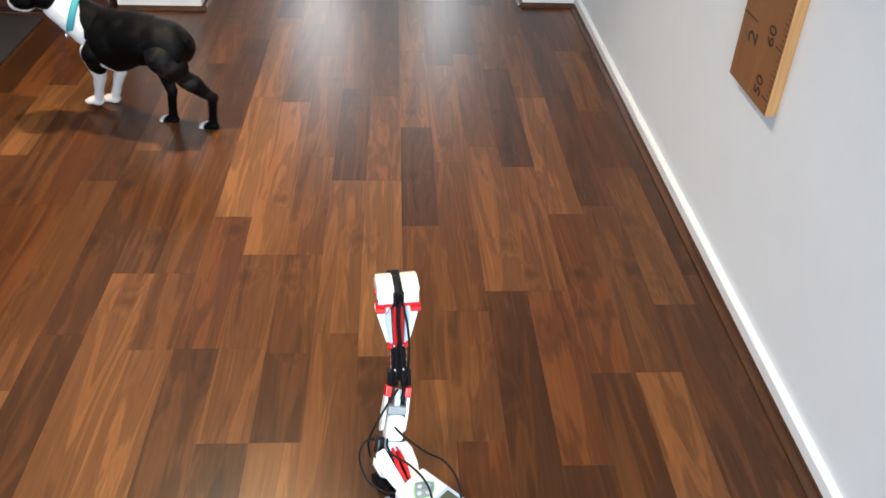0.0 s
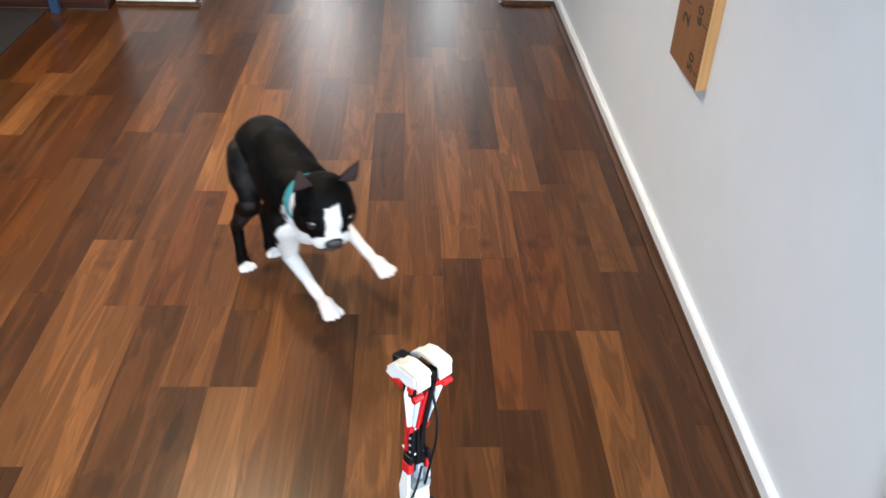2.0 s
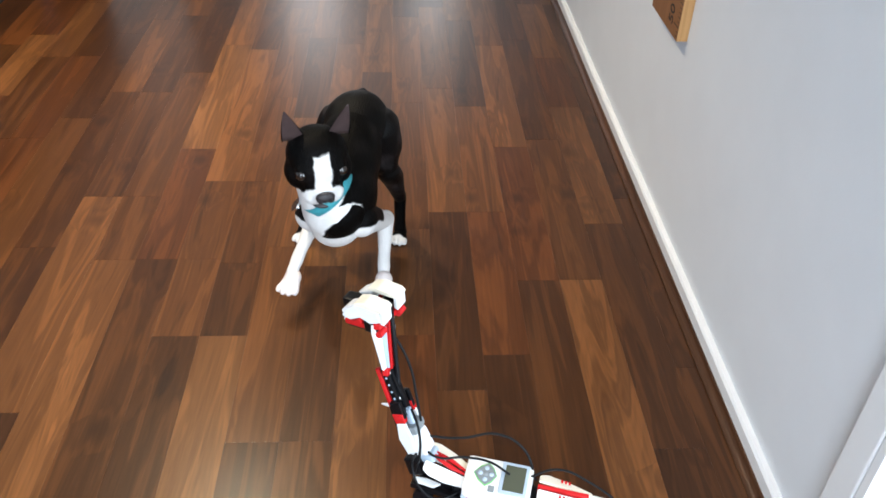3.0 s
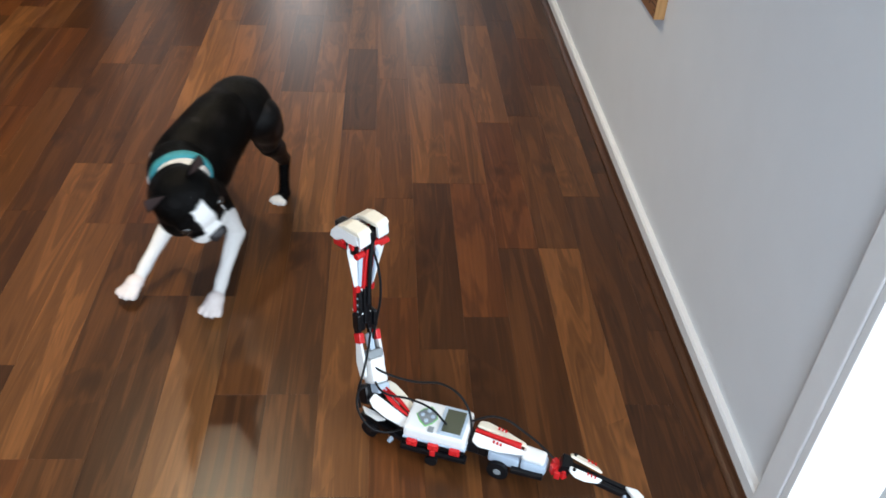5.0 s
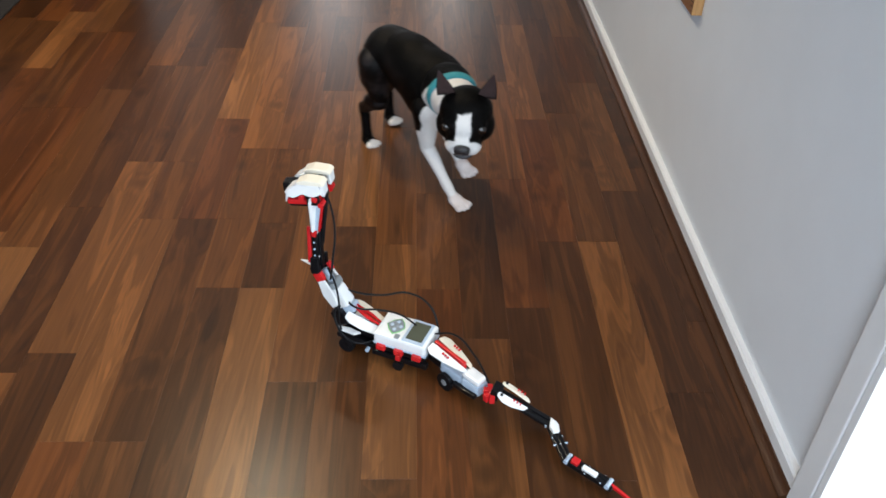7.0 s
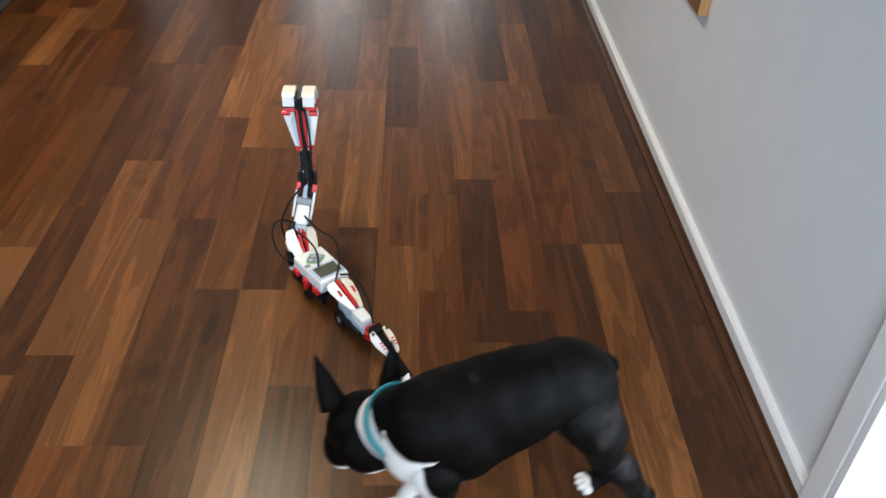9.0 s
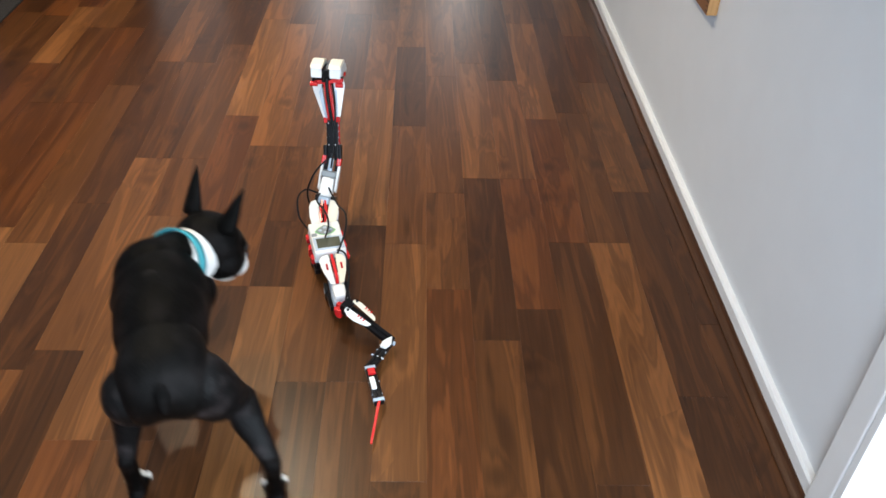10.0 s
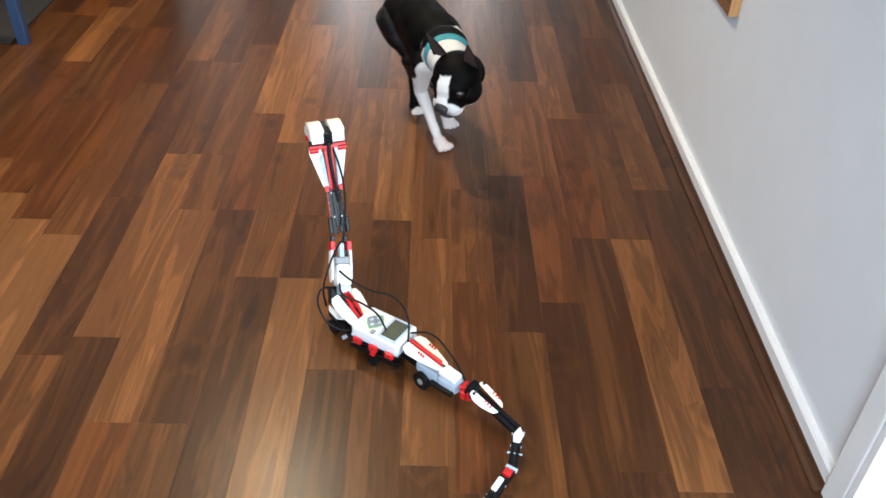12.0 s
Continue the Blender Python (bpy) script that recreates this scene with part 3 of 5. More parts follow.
# rear drive: from the red joint forward to the controller
rear = part("rear_drive", cuboid(bmesh.new(), (-0.0145, 0.018, 0.030), (0.0145, 0.062, 0.054), 0.0075, taper=(1.12, 1.0)), BGREY, snake, "pale grey motor housing")
part("motor_cap", cuboid(bmesh.new(), (-0.012, 0.022, 0.052), (0.012, 0.062, 0.066), 0.0055, taper=(1.15, 0.8)), BWHITE, rear)
part("gear_case", cuboid(bmesh.new(), (-0.0145, 0.063, 0.026), (0.0145, 0.118, 0.050), 0.005), BGREY, rear)
for s in (-1, 1):
    # the right-hand panel of each pair takes the warm-lit white
    part("panel", panel(bmesh.new(), s, 0.056, 0.146, 0.013, 0.026, 0.066, 0.076, 16, 0), BWHITE if s < 0 else BWHITE_WARM, rear, "white cladding panel")
    for j in range(3):
        part("mark", cuboid(bmesh.new(), (s * 0.015 - 0.002, 0.096 + j * 0.006, 0.0752 + j * 0.0007), (s * 0.015 + 0.002, 0.0995 + j * 0.006, 0.0785 + j * 0.0007), m=None), BRED, rear)
    part("wheel", rod(bmesh.new(), (s * 0.0165, 0.096, 0.0185), (s * 0.0245, 0.096, 0.0185), 0.0185, seg=24), RUBBER, rear)
    part("hub", rod(bmesh.new(), (s * 0.0240, 0.096, 0.0185), (s * 0.0255, 0.096, 0.0185), 0.0065, seg=18), BMID, rear)
    part("beam", liftarm(bmesh.new(), (s * 0.017, 0.026, 0.034), (s * 0.019, 0.070, 0.030), 0.010), BBLACK, rear)
part("spine", cuboid(bmesh.new(), (-0.0032, 0.066, 0.060), (0.0032, 0.146, 0.0765), 0.001), BRED, rear, "red spine between the panels")
part("tongue", cuboid(bmesh.new(), (-0.010, 0.120, 0.026), (0.010, 0.162, 0.050), 0.003), BBLACK, rear)
bm = cuboid(bmesh.new(), (-0.005, -0.018, 0.040), (0.005, 0.014, 0.060), 0.0018, m=pose(0, 0, 0, 0, 0, 38))
cuboid(bm, (-0.005, -0.018, 0.040), (0.005, 0.014, 0.060), 0.0018, m=pose(0, 0, 0, 0, 0, -38))
cuboid(bm, (-0.017, -0.006, 0.040), (0.017, 0.004, 0.056), 0.0018)
part("joint", bm, BRED, rear, "red crossed joint piece")

cable("cable", [(0.012, 0.166, 0.072), (0.026, 0.118, 0.092), (0.024, 0.066, 0.078), (0.012, 0.024, 0.064), (0.004, 0.002, 0.052)], 0.0020, RUBBER, rear)

# first tail link with two marked panels
tail_a = part("tail_link", liftarm(liftarm(bmesh.new(), (-0.007, 0.0, 0), (-0.005, 0.112, 0.012), 0.009), (0.005, 0.0, 0), (0.005, 0.112, 0.012), 0.009), BBLACK, snake, "black tail beam with two white panels")
for s in (-1, 1):
    part("panel", panel(bmesh.new(), s, 0.046, 0.106, 0.015, 0.021, 0.016, 0.026, 20, 0, inner=0.006), BWHITE if s < 0 else BWHITE_WARM, tail_a, "white panel with red marks")
    for j in range(3):
        part("mark", cuboid(bmesh.new(), (s * 0.0135 - 0.0030, 0.060 + j * 0.0065, 0.0232 + j * 0.001), (s * 0.0135 + 0.0030, 0.0625 + j * 0.0065, 0.0242 + j * 0.001)), BRED, tail_a)
    part("pin", pin(bmesh.new(), s * 0.0155, 0.098, 0.0270, 0.0028, 0.0014, 0, "z"), BBLACK, tail_a)
part("crosspiece", cuboid(bmesh.new(), (-0.013, 0.100, 0.0), (0.013, 0.118, 0.024), 0.002), BBLACK, tail_a)


def claw(parent, y, mat=BWHITE):
    bm = prism(bmesh.new(), [(-0.006, y - 0.004), (0.006, y - 0.004), (0.010, y + 0.012), (0.002, y + 0.030), (-0.008, y + 0.010)], 0.006, pose(0, 0, 0.006), 0.001)
    part("claw", bm, mat, parent, "small white claw piece")


tail_b = part("tail_link", liftarm(liftarm(bmesh.new(), (-0.0045, 0, 0), (-0.0045, 0.083, 0), 0.009), (0.0045, 0.006, 0), (0.0045, 0.078, 0), 0.009), BBLACK, snake)
claw(tail_b, 0.055)
part("bush", rod(bmesh.new(), (-0.011, 0.078, 0), (0.011, 0.078, 0), 0.0045), BGREY, tail_b)
part("pin", rod(bmesh.new(), (-0.013, 0.030, 0.003), (0.013, 0.030, 0.003), 0.0015), BGREY, tail_b)
tail_c = part("tail_link", liftarm(liftarm(bmesh.new(), (-0.005, 0, 0), (-0.005, 0.080, 0), 0.0095), (0.005, 0.002, 0), (0.005, 0.080, 0), 0.0095), BBLACK, snake)
part("cover", cuboid(bmesh.new(), (-0.008, 0.026, 0.005), (0.002, 0.054, 0.011), 0.002), BWHITE, tail_c)
part("cover", cuboid(bmesh.new(), (-0.007, 0.062, 0.003), (0.007, 0.076, 0.0105), 0.002), BRED, tail_c, "red cover piece")
part("bush", rod(bmesh.new(), (-0.010, 0.083, 0.002), (0.010, 0.083, 0.002), 0.0042), BGREY, tail_c)
part("bush", rod(bmesh.new(), (-0.010, 0.004, 0.002), (0.010, 0.004, 0.002), 0.0045), BGREY, tail_c)
for link, ys in ((tail_b, (0.046,)), (tail_c, (0.016, 0.046)), (tail_a, (0.032,))):
    for s in (-1, 1):
        for y in ys:
            part("pin", pin(bmesh.new(), s * 0.0092, y, 0.0030, 0.0016, 0.0007), BGREY, link)
tip = part("tail_tip", cuboid(bmesh.new(), (-0.0018, 0.0, -0.0018), (0.0018, 0.090, 0.0018), 0.0006, taper=(1.6, 1.6)), BRED, snake, "thin red tapering tail tip")
for j in range(9):
    part("rib", cuboid(bmesh.new(), (-0.0024, 0.010 + j * 0.0088, -0.0024), (0.0024, 0.0145 + j * 0.0088, 0.0024), 0.0006), BRED, tip)

# coupling between controller and neck, with the front wheels
coup = part("coupling", cuboid(bmesh.new(), (-0.013, -0.010, 0.022), (0.013, 0.070, 0.048), 0.004), BBLACK, snake, "black coupling with wheels and white panels")
for s in (-1, 1):
    part("panel", panel(bmesh.new(), s, -0.012, 0.066, 0.022, 0.026, 0.062, 0.096, 16, 0), BWHITE if s < 0 else BWHITE_WARM, coup, "white cladding panel")
    part("stripe", panel(bmesh.new(), s, -0.010, 0.056, 0.0045, 0.0055, 0.066, 0.100, 6, 0, inner=0.001), BRED, coup, "red stripe")
    part("wheel", rod(bmesh.new(), (s * 0.020, 0.058, 0.0160), (s * 0.031, 0.058, 0.0160), 0.0160, seg=24), RUBBER, coup)
    part("hub", rod(bmesh.new(), (s * 0.0305, 0.058, 0.0160), (s * 0.0320, 0.058, 0.0160), 0.006, seg=18), BBLACK, coup)
    part("beam", liftarm(bmesh.new(), (s * 0.020, -0.006, 0.030), (s * 0.020, 0.075, 0.034), 0.011), BBLACK, coup)
    part("fang", prism(bmesh.new(), [(s * 0.020, 0.030), (s * 0.031, 0.040), (s * 0.032, 0.066), (s * 0.024, 0.078), (s * 0.019, 0.055)][::s], 0.005, pose(0, 0, 0.044, 8, 0, 0), 0.001), BWHITE, coup)
    part("pin", rod(bmesh.new(), (s * 0.028, 0.010, 0.026), (s * 0.037, 0.010, 0.026), 0.004), BGREY, coup)
cable("cable", [(-0.010, 0.075, 0.10), (-0.046, 0.070, 0.110), (-0.058, 0.045, 0.07), (-0.040, 0.020, 0.045), (-0.015, -0.004, 0.045)], 0.0021, RUBBER, coup)
cable("cable", [(0.006, 0.080, 0.13), (0.016, 0.055, 0.118), (0.034, 0.010, 0.112), (0.052, -0.040, 0.120), (0.050, -0.085, 0.105), (0.030, -0.115, 0.060)], 0.0021, RUBBER, coup)
cable("cable", [(0.000, 0.072, 0.11), (-0.014, 0.040, 0.108), (0.006, 0.000, 0.100), (0.014, -0.040, 0.095), (0.008, -0.075, 0.086)], 0.0020, RUBBER, coup)

# neck motor
neck = part("neck_motor", cuboid(bmesh.new(), (-0.0155, 0.022, -0.012), (0.0155, 0.066, 0.022), 0.006, taper=(0.88, 0.85)), BWHITE, snake, "white and grey neck motor")
part("motor_end", cuboid(bmesh.new(), (-0.012, 0.006, 0.000), (0.012, 0.022, 0.026), 0.003), BGREY, neck, "pale blue-grey motor end")
part("motor_shoulder", cuboid(bmesh.new(), (-0.016, 0.066, -0.006), (0.016, 0.080, 0.018), 0.003), BMID, neck)
part("shaft", cuboid(bmesh.new(), (-0.005, 0.078, 0.000), (0.005, 0.108, 0.012), 0.002), BGREY, neck)
part("base_hinge", cuboid(bmesh.new(), (-0.024, -0.012, -0.022), (0.024, 0.022, 0.004), 0.004), BBLACK, neck)
for s in (-1, 1):
    part("panel", prism(bmesh.new(), [(0.030, -0.010), (0.062, -0.015), (0.098, -0.006), (0.100, 0.008), (0.064, 0.010), (0.036, 0.006)], 0.005,
                        Matrix(((0, 0, s, s * 0.0165), (1, 0, 0, 0), (0, 1, 0, 0), (0, 0, 0, 1))), 0.001), BWHITE, neck, "white side panel")
    part("clip", cuboid(bmesh.new(), (s * 0.017 - 0.005, 0.094, -0.008), (s * 0.017 + 0.005, 0.112, 0.010), 0.0015), BRED, neck)
    part("beam", liftarm(bmesh.new(), (s * 0.013, 0.072, -0.010), (s * 0.013, 0.120, -0.006), 0.010), BBLACK, neck)
cable("cable", [(-0.004, 0.110, 0.018), (-0.022, 0.085, 0.030), (-0.036, 0.050, 0.026), (-0.040, 0.015, 0.006), (-0.030, -0.015, -0.012)], 0.0021, RUBBER, neck)

# upper neck
upper = part("upper_neck", liftarm(liftarm(bmesh.new(), (-0.0072, -0.010, 0), (-0.0072, 0.075, 0), 0.011), (0.0072, -0.010, 0), (0.0072, 0.075, 0), 0.011), BBLACK, snake, "black upper neck beams")
part("spine", cuboid(bmesh.new(), (-0.006, 0.0, -0.004), (0.006, 0.072, 0.010), 0.002), BBLACK, upper)
for s in (-1, 1):
    part("strut", liftarm(bmesh.new(), (s * 0.010, 0.010, -0.012), (s * 0.010, 0.076, -0.010), 0.007), BRED, upper, "red strut")
    part("knuckle", cuboid(bmesh.new(), (s * 0.0165 - 0.0035, -0.012, -0.008), (s * 0.0165 + 0.0035, 0.020, 0.010), 0.002), BBLACK, upper)
    for j in range(5):
        part("pin", pin(bmesh.new(), s * 0.0130, 0.010 + j * 0.013, 0.0, 0.0018, 0.0006), BGREY, upper)
        if j in (1, 4):
            part("pin", pin(bmesh.new(), s * 0.0072, 0.004 + j * 0.016, 0.0058, 0.0017, 0.0006, 0, "z"), BWHITE, upper)
part("spike", rod(bmesh.new(), (0, 0.0, -0.016), (0, 0.004, -0.038), 0.005, 0.001), BWHITE, upper)

cable("cable", [(0.006, 0.160, 0.014), (0.014, 0.110, 0.026), (0.014, 0.060, 0.030), (0.008, 0.015, 0.026), (0.000, -0.030, 0.022)], 0.0021, RUBBER, upper)

# hood: two white flared plates on a red channel
hood = part("hood", cuboid(bmesh.new(), (-0.009, -0.006, -0.006), (0.009, 0.086, 0.006), 0.002), BRED, snake, "red channel with white flared hood plates")
for s in (-1, 1):
    out = [(s * 0.011, -0.002), (s * 0.019, 0.002), (s * 0.037, 0.070), (s * 0.036, 0.084), (s * 0.013, 0.082)]
    part("plate", prism(bmesh.new(), out[::s], 0.005, pose(0, 0, 0.002, 0, s * 14, 0), 0.0012), BWHITE, hood, "white flared hood plate")
    part("lining", prism(bmesh.new(), [(s * 0.009, 0.002), (s * 0.014, 0.006), (s * 0.020, 0.060), (s * 0.012, 0.074)][::s], 0.005, pose(0, 0, 0.004, 0, s * 6, 0), 0.0008), BGREY, hood)
    part("crossbar", cuboid(bmesh.new(), (min(0, s * 0.036), 0.078, -0.002), (max(0, s * 0.036), 0.087, 0.009), 0.0015), BRED, hood)
    part("tip", cuboid(bmesh.new(), (s * 0.014 - 0.004, -0.008, -0.002), (s * 0.014 + 0.004, 0.004, 0.007), 0.001), BRED, hood)
    part("rail", cuboid(bmesh.new(), (s * 0.0055 - 0.002, 0.0, 0.005), (s * 0.0055 + 0.002, 0.078, 0.010), 0.0006), BRED, hood)
cable("cable", [(0.004, -0.030, 0.014), (0.002, 0.010, 0.013), (0.000, 0.050, 0.013), (0.002, 0.090, 0.010)], 0.0036, RUBBER, hood)

# head: white cranium halves over black jaw works with red jaws and fangs
SIDE = Matrix(((0, 0, 1, 0), (1, 0, 0, 0), (0, 1, 0, 0), (0, 0, 0, 1)))
head = part("skull", cuboid(bmesh.new(), (-0.012, -0.020, -0.020), (0.012, 0.044, 0.010), 0.003), BBLACK, snake, "black jaw works under white head plates")
for s in (-1, 1):
    across = lambda x0, x1: Matrix.Translation((x0 if s > 0 else -x1, 0, 0)) @ SIDE
    part("crest", prism(bmesh.new(), [(-0.032, 0.019), (-0.026, 0.026), (0.002, 0.030), (0.020, 0.025), (0.019, 0.021), (-0.020, 0.018)], 0.026, across(0.007, 0.033), 0.0012), BWHITE_WARM, head, "white crest plate, warm lamplight put into its colour")
    part("nape_plate", cuboid(bmesh.new(), (s * 0.0205 - 0.0120, -0.029, -0.003), (s * 0.0205 + 0.0120, -0.022, 0.0185), 0.0016, taper=(0.92, 0.9)), BWHITE, head, "white nape plate")
    part("cheek_plate", prism(bmesh.new(), [(-0.024, 0.002), (-0.020, 0.0185), (0.020, 0.0205), (0.036, 0.010), (0.044, -0.004), (0.030, -0.008), (0.012, 0.001), (-0.006, -0.006)], 0.0045, across(0.0285, 0.033), 0.001), BWHITE, head, "white cheek plate")
    part("snout_plate", prism(bmesh.new(), [(0.016, 0.0205), (0.034, 0.014), (0.048, 0.000), (0.044, -0.004), (0.030, 0.006), (0.016, 0.012)], 0.019, across(0.009, 0.028), 0.0012), BWHITE, head, "white sloping snout plate")
    part("gear", rod(bmesh.new(), (s * 0.013, -0.004, -0.004), (s * 0.027, -0.004, -0.004), 0.011, seg=16), BBLACK, head)
    part("cheek", cuboid(bmesh.new(), (s * 0.030 - 0.003, -0.018, -0.022), (s * 0.030 + 0.003, 0.006, -0.004), 0.001), BBLACK, head)
    part("eye", rod(bmesh.new(), (s * 0.030, 0.014, -0.006), (s * 0.0355, 0.014, -0.006), 0.0050), BRED, head, "red eye piece")
    part("jaw", cuboid(bmesh.new(), (s * 0.020 - 0.005, 0.010, -0.026), (s * 0.020 + 0.005, 0.046, -0.016), 0.002), BRED, head, "red jaw beam")
    part("jaw_hinge", rod(bmesh.new(), (s * 0.020, -0.020, -0.020), (s * 0.036, -0.020, -0.020), 0.0055), BRED, head, "red jaw hinge")
    part("lower_jaw", cuboid(bmesh.new(), (s * 0.015 - 0.004, -0.006, -0.034), (s * 0.015 + 0.004, 0.046, -0.027), 0.002), BBLACK, head)
    part("fang", rod(bmesh.new(), (s * 0.014, 0.046, -0.006), (s * 0.014, 0.054, -0.028), 0.004, 0.0012), BWHITE, head)
part("sensor", cuboid(bmesh.new(), (-0.011, 0.036, -0.014), (0.011, 0.056, 0.010), 0.004), BBLACK, head)
part("bridge", cuboid(bmesh.new(), (-0.0055, -0.022, 0.006), (0.0055, 0.030, 0.014), 0.002), BBLACK, head)


# ---- dog ----
BLACK_FUR = fur("black_coat", [])
CHEST_FUR = fur("black_coat_white_chest", [[(0, 0.93, -0.36, 0.084, False), (-1, 0, 0, -0.060, True)]])
HIND_FUR = fur("black_coat_white_belly", [[(-1, 0, 0, -0.030, True), (0, 0, -1, 0.060, False), (0, 1, 0, 0.02, False)]], black=(0.0016, 0.0014, 0.0013), brindle_sheen=0.6, gloss=0.10)
# window sheen on thighs and shanks is painted in as grey patches
HAUNCH_FUR = fur("black_haunch_coat_painted_grey_sheen", [], black=(0.0020, 0.0018, 0.0019), brindle_sheen=2.0, gloss=0.14)
WHITE_FUR = fur("white_coat", [[(0, 0, 0, -1, False)]])
NECK_FUR = fur("white_neck_black_shoulders", [[(0, 1, -0.85, 0.000, False)]])
HEAD_FUR = fur("black_coat_white_blaze", [[(-1, 0.06, 0.05, -0.0105, True), (0, 1, 0.0, 0.030, False)], [(0, 1, -0.60, 0.069, False)], [(0, 0.25, -1, 0.040, False)]])
ARM_FUR = fur("upper_arm_coat", [[(0, 1, 0.6, 0.056, False)], [(0, 0.2, 1, 0.018, False)]])
SOCK_FUR = fur("black_coat_white_toes", [[(0, 1, 0, 0.021, False)]])
PAW_FUR = fur("white_paw_coat", [[(0, 0, 0, -1, False)]], white=(0.72, 0.64, 0.61))

dog = new("dog")
tagged(dog, "small black and white short-haired terrier wearing a teal collar", "dog")
BODY = 0.226

# ribcage: origin at the middle of the back, y to the chest
bm = bmesh.new()
ball(bm, (0, -0.005, 0.000), (0.071, 0.140, 0.077))
ball(bm, (0, 0.060, -0.008), (0.077, 0.095, 0.090))
ball(bm, (0, 0.094, 0.008), (0.064, 0.072, 0.074))
ball(bm, (0, 0.112, -0.024), (0.056, 0.056, 0.064))
ribs = fleshed("ribcage", bm, CHEST_FUR, dog, 0.006, rounds=48, uneven=0.005)

# hindquarters: origin at the pelvis, y towards the back's middle
bm = bmesh.new()
ball(bm, (0, 0.004, 0.004), (0.068, 0.078, 0.064))
ball(bm, (0, 0.060, 0.016), (0.057, 0.100, 0.055))
ball(bm, (0, 0.130, 0.004), (0.064, 0.090, 0.070))
for s in (-1, 1):
    ball(bm, (s * 0.026, -0.010, -0.010), (0.040, 0.060, 0.060))
hips = fleshed("hindquarters", bm, HIND_FUR, dog, 0.006, rounds=48, uneven=0.005)
bm = limb(bmesh.new(), [((0, -0.052, 0.024), 0.015), ((0, -0.068, 0.016), 0.011), ((0, -0.076, 0.002), 0.007)])
tail = fleshed("tail", bm, BLACK_FUR, hips, 0.003, "short stub tail")

# neck: origin in the chest, y towards the head
bm = limb(bmesh.new(), [((0, -0.015, -0.006), 0.062), ((0, 0.030, -0.002), 0.054), ((0, 0.075, 0.002), 0.047)])
nape = fleshed("neck", bm, NECK_FUR, dog, 0.005, "white neck")
bm = bmesh.new()
bmesh.ops.create_cone(bm, cap_ends=False, segments=40, radius1=0.0585, radius2=0.0555, depth=0.018)
bmesh.ops.solidify(bm, geom=bm.faces[:], thickness=0.003)
bmesh.ops.rotate(bm, verts=bm.verts[:], matrix=Matrix.Rotation(radians(-90 - 16), 3, "X"))
bmesh.ops.translate(bm, verts=bm.verts[:], vec=(0, 0.032, -0.001))
part("collar", bm, TEAL, nape, "teal webbing collar", smooth=True)
bm = rod(bmesh.new(), (0, 0.022, -0.068), (0, 0.026, -0.070), 0.014, seg=20)
part("tag", bm, STEEL, nape, "round steel tag")

# head: origin between the ears and the jaw, y to the nose
bm = bmesh.new()
ball(bm, (0, -0.004, 0.010), (0.058, 0.056, 0.050))
ball(bm, (0, 0.022, 0.004), (0.050, 0.042, 0.042))
for s in (-1, 1):
    ball(bm, (s * 0.034, 0.012, -0.016), (0.030, 0.036, 0.034))
    ball(bm, (s * 0.018, 0.056, -0.027), (0.022, 0.024, 0.023))
    ball(bm, (s * 0.030, 0.034, 0.016), (0.018, 0.014, 0.016))
ball(bm, (0, 0.050, -0.012), (0.036, 0.030, 0.024))
ball(bm, (0, 0.050, -0.042), (0.028, 0.028, 0.016))
ball(bm, (0, -0.030, -0.010), (0.050, 0.040, 0.046))
skull = fleshed("head", bm, HEAD_FUR, dog, 0.0035, "black head with white blaze and muzzle", 5)
part("nose", ball(ball(ball(bmesh.new(), (0, 0.080, -0.011), (0.018, 0.011, 0.012)), (0.009, 0.083, -0.014), (0.008, 0.008, 0.008)), (-0.009, 0.083, -0.014), (0.008, 0.008, 0.008)), NOSE, skull, "black nose", smooth=True)
part("mouth", ball(bmesh.new(), (0, 0.070, -0.044), (0.022, 0.014, 0.006)), NOSE, skull, smooth=True)
for s in (-1, 1):
    part("eye", ball(bmesh.new(), (s * 0.036, 0.041, 0.013), 0.0115), EYE, skull, "large dark glossy eye", smooth=True)
    bm = bmesh.new()
    rings = []
    for k in range(9):
        u = k / 8
        w = 0.0205 * (1 - u ** 2.2) * (1 - 0.35 * u) + 0.0012
        h = 0.083 * u
        ring = []
        for j in range(14):
            a = 2 * math.pi * j / 14
            cup = 0.010 * (1 - u) * (1 if math.sin(a) > 0 else -0.1)
            ring.append(bm.verts.new((s * (0.040 + 0.016 * u) + w * math.cos(a), -0.014 - 0.006 * u + 0.62 * w * math.sin(a) * (1 if math.sin(a) < 0 else -0.15) - cup * 0.2, 0.040 + h)))
        rings.append(ring)
    for r0, r1 in zip(rings, rings[1:]):
        for j in range(14):
            f = bm.faces.new((r0[j], r0[(j + 1) % 14], r1[(j + 1) % 14], r1[j]))
            f.material_index = 1 if 1 <= j <= 5 else 0
    bm.faces.new(rings[-1])
    bm.faces.new(rings[0][::-1])
    bmesh.ops.recalc_face_normals(bm, faces=bm.faces[:])
    part("ear", bm, [BLACK_FUR, EAR_IN], skull, "upright pointed black ear", smooth=True)

LEGS = {}
UP_F, LO_F, UP_H, LO_H, META = 0.118, 0.150, 0.113, 0.107, 0.095


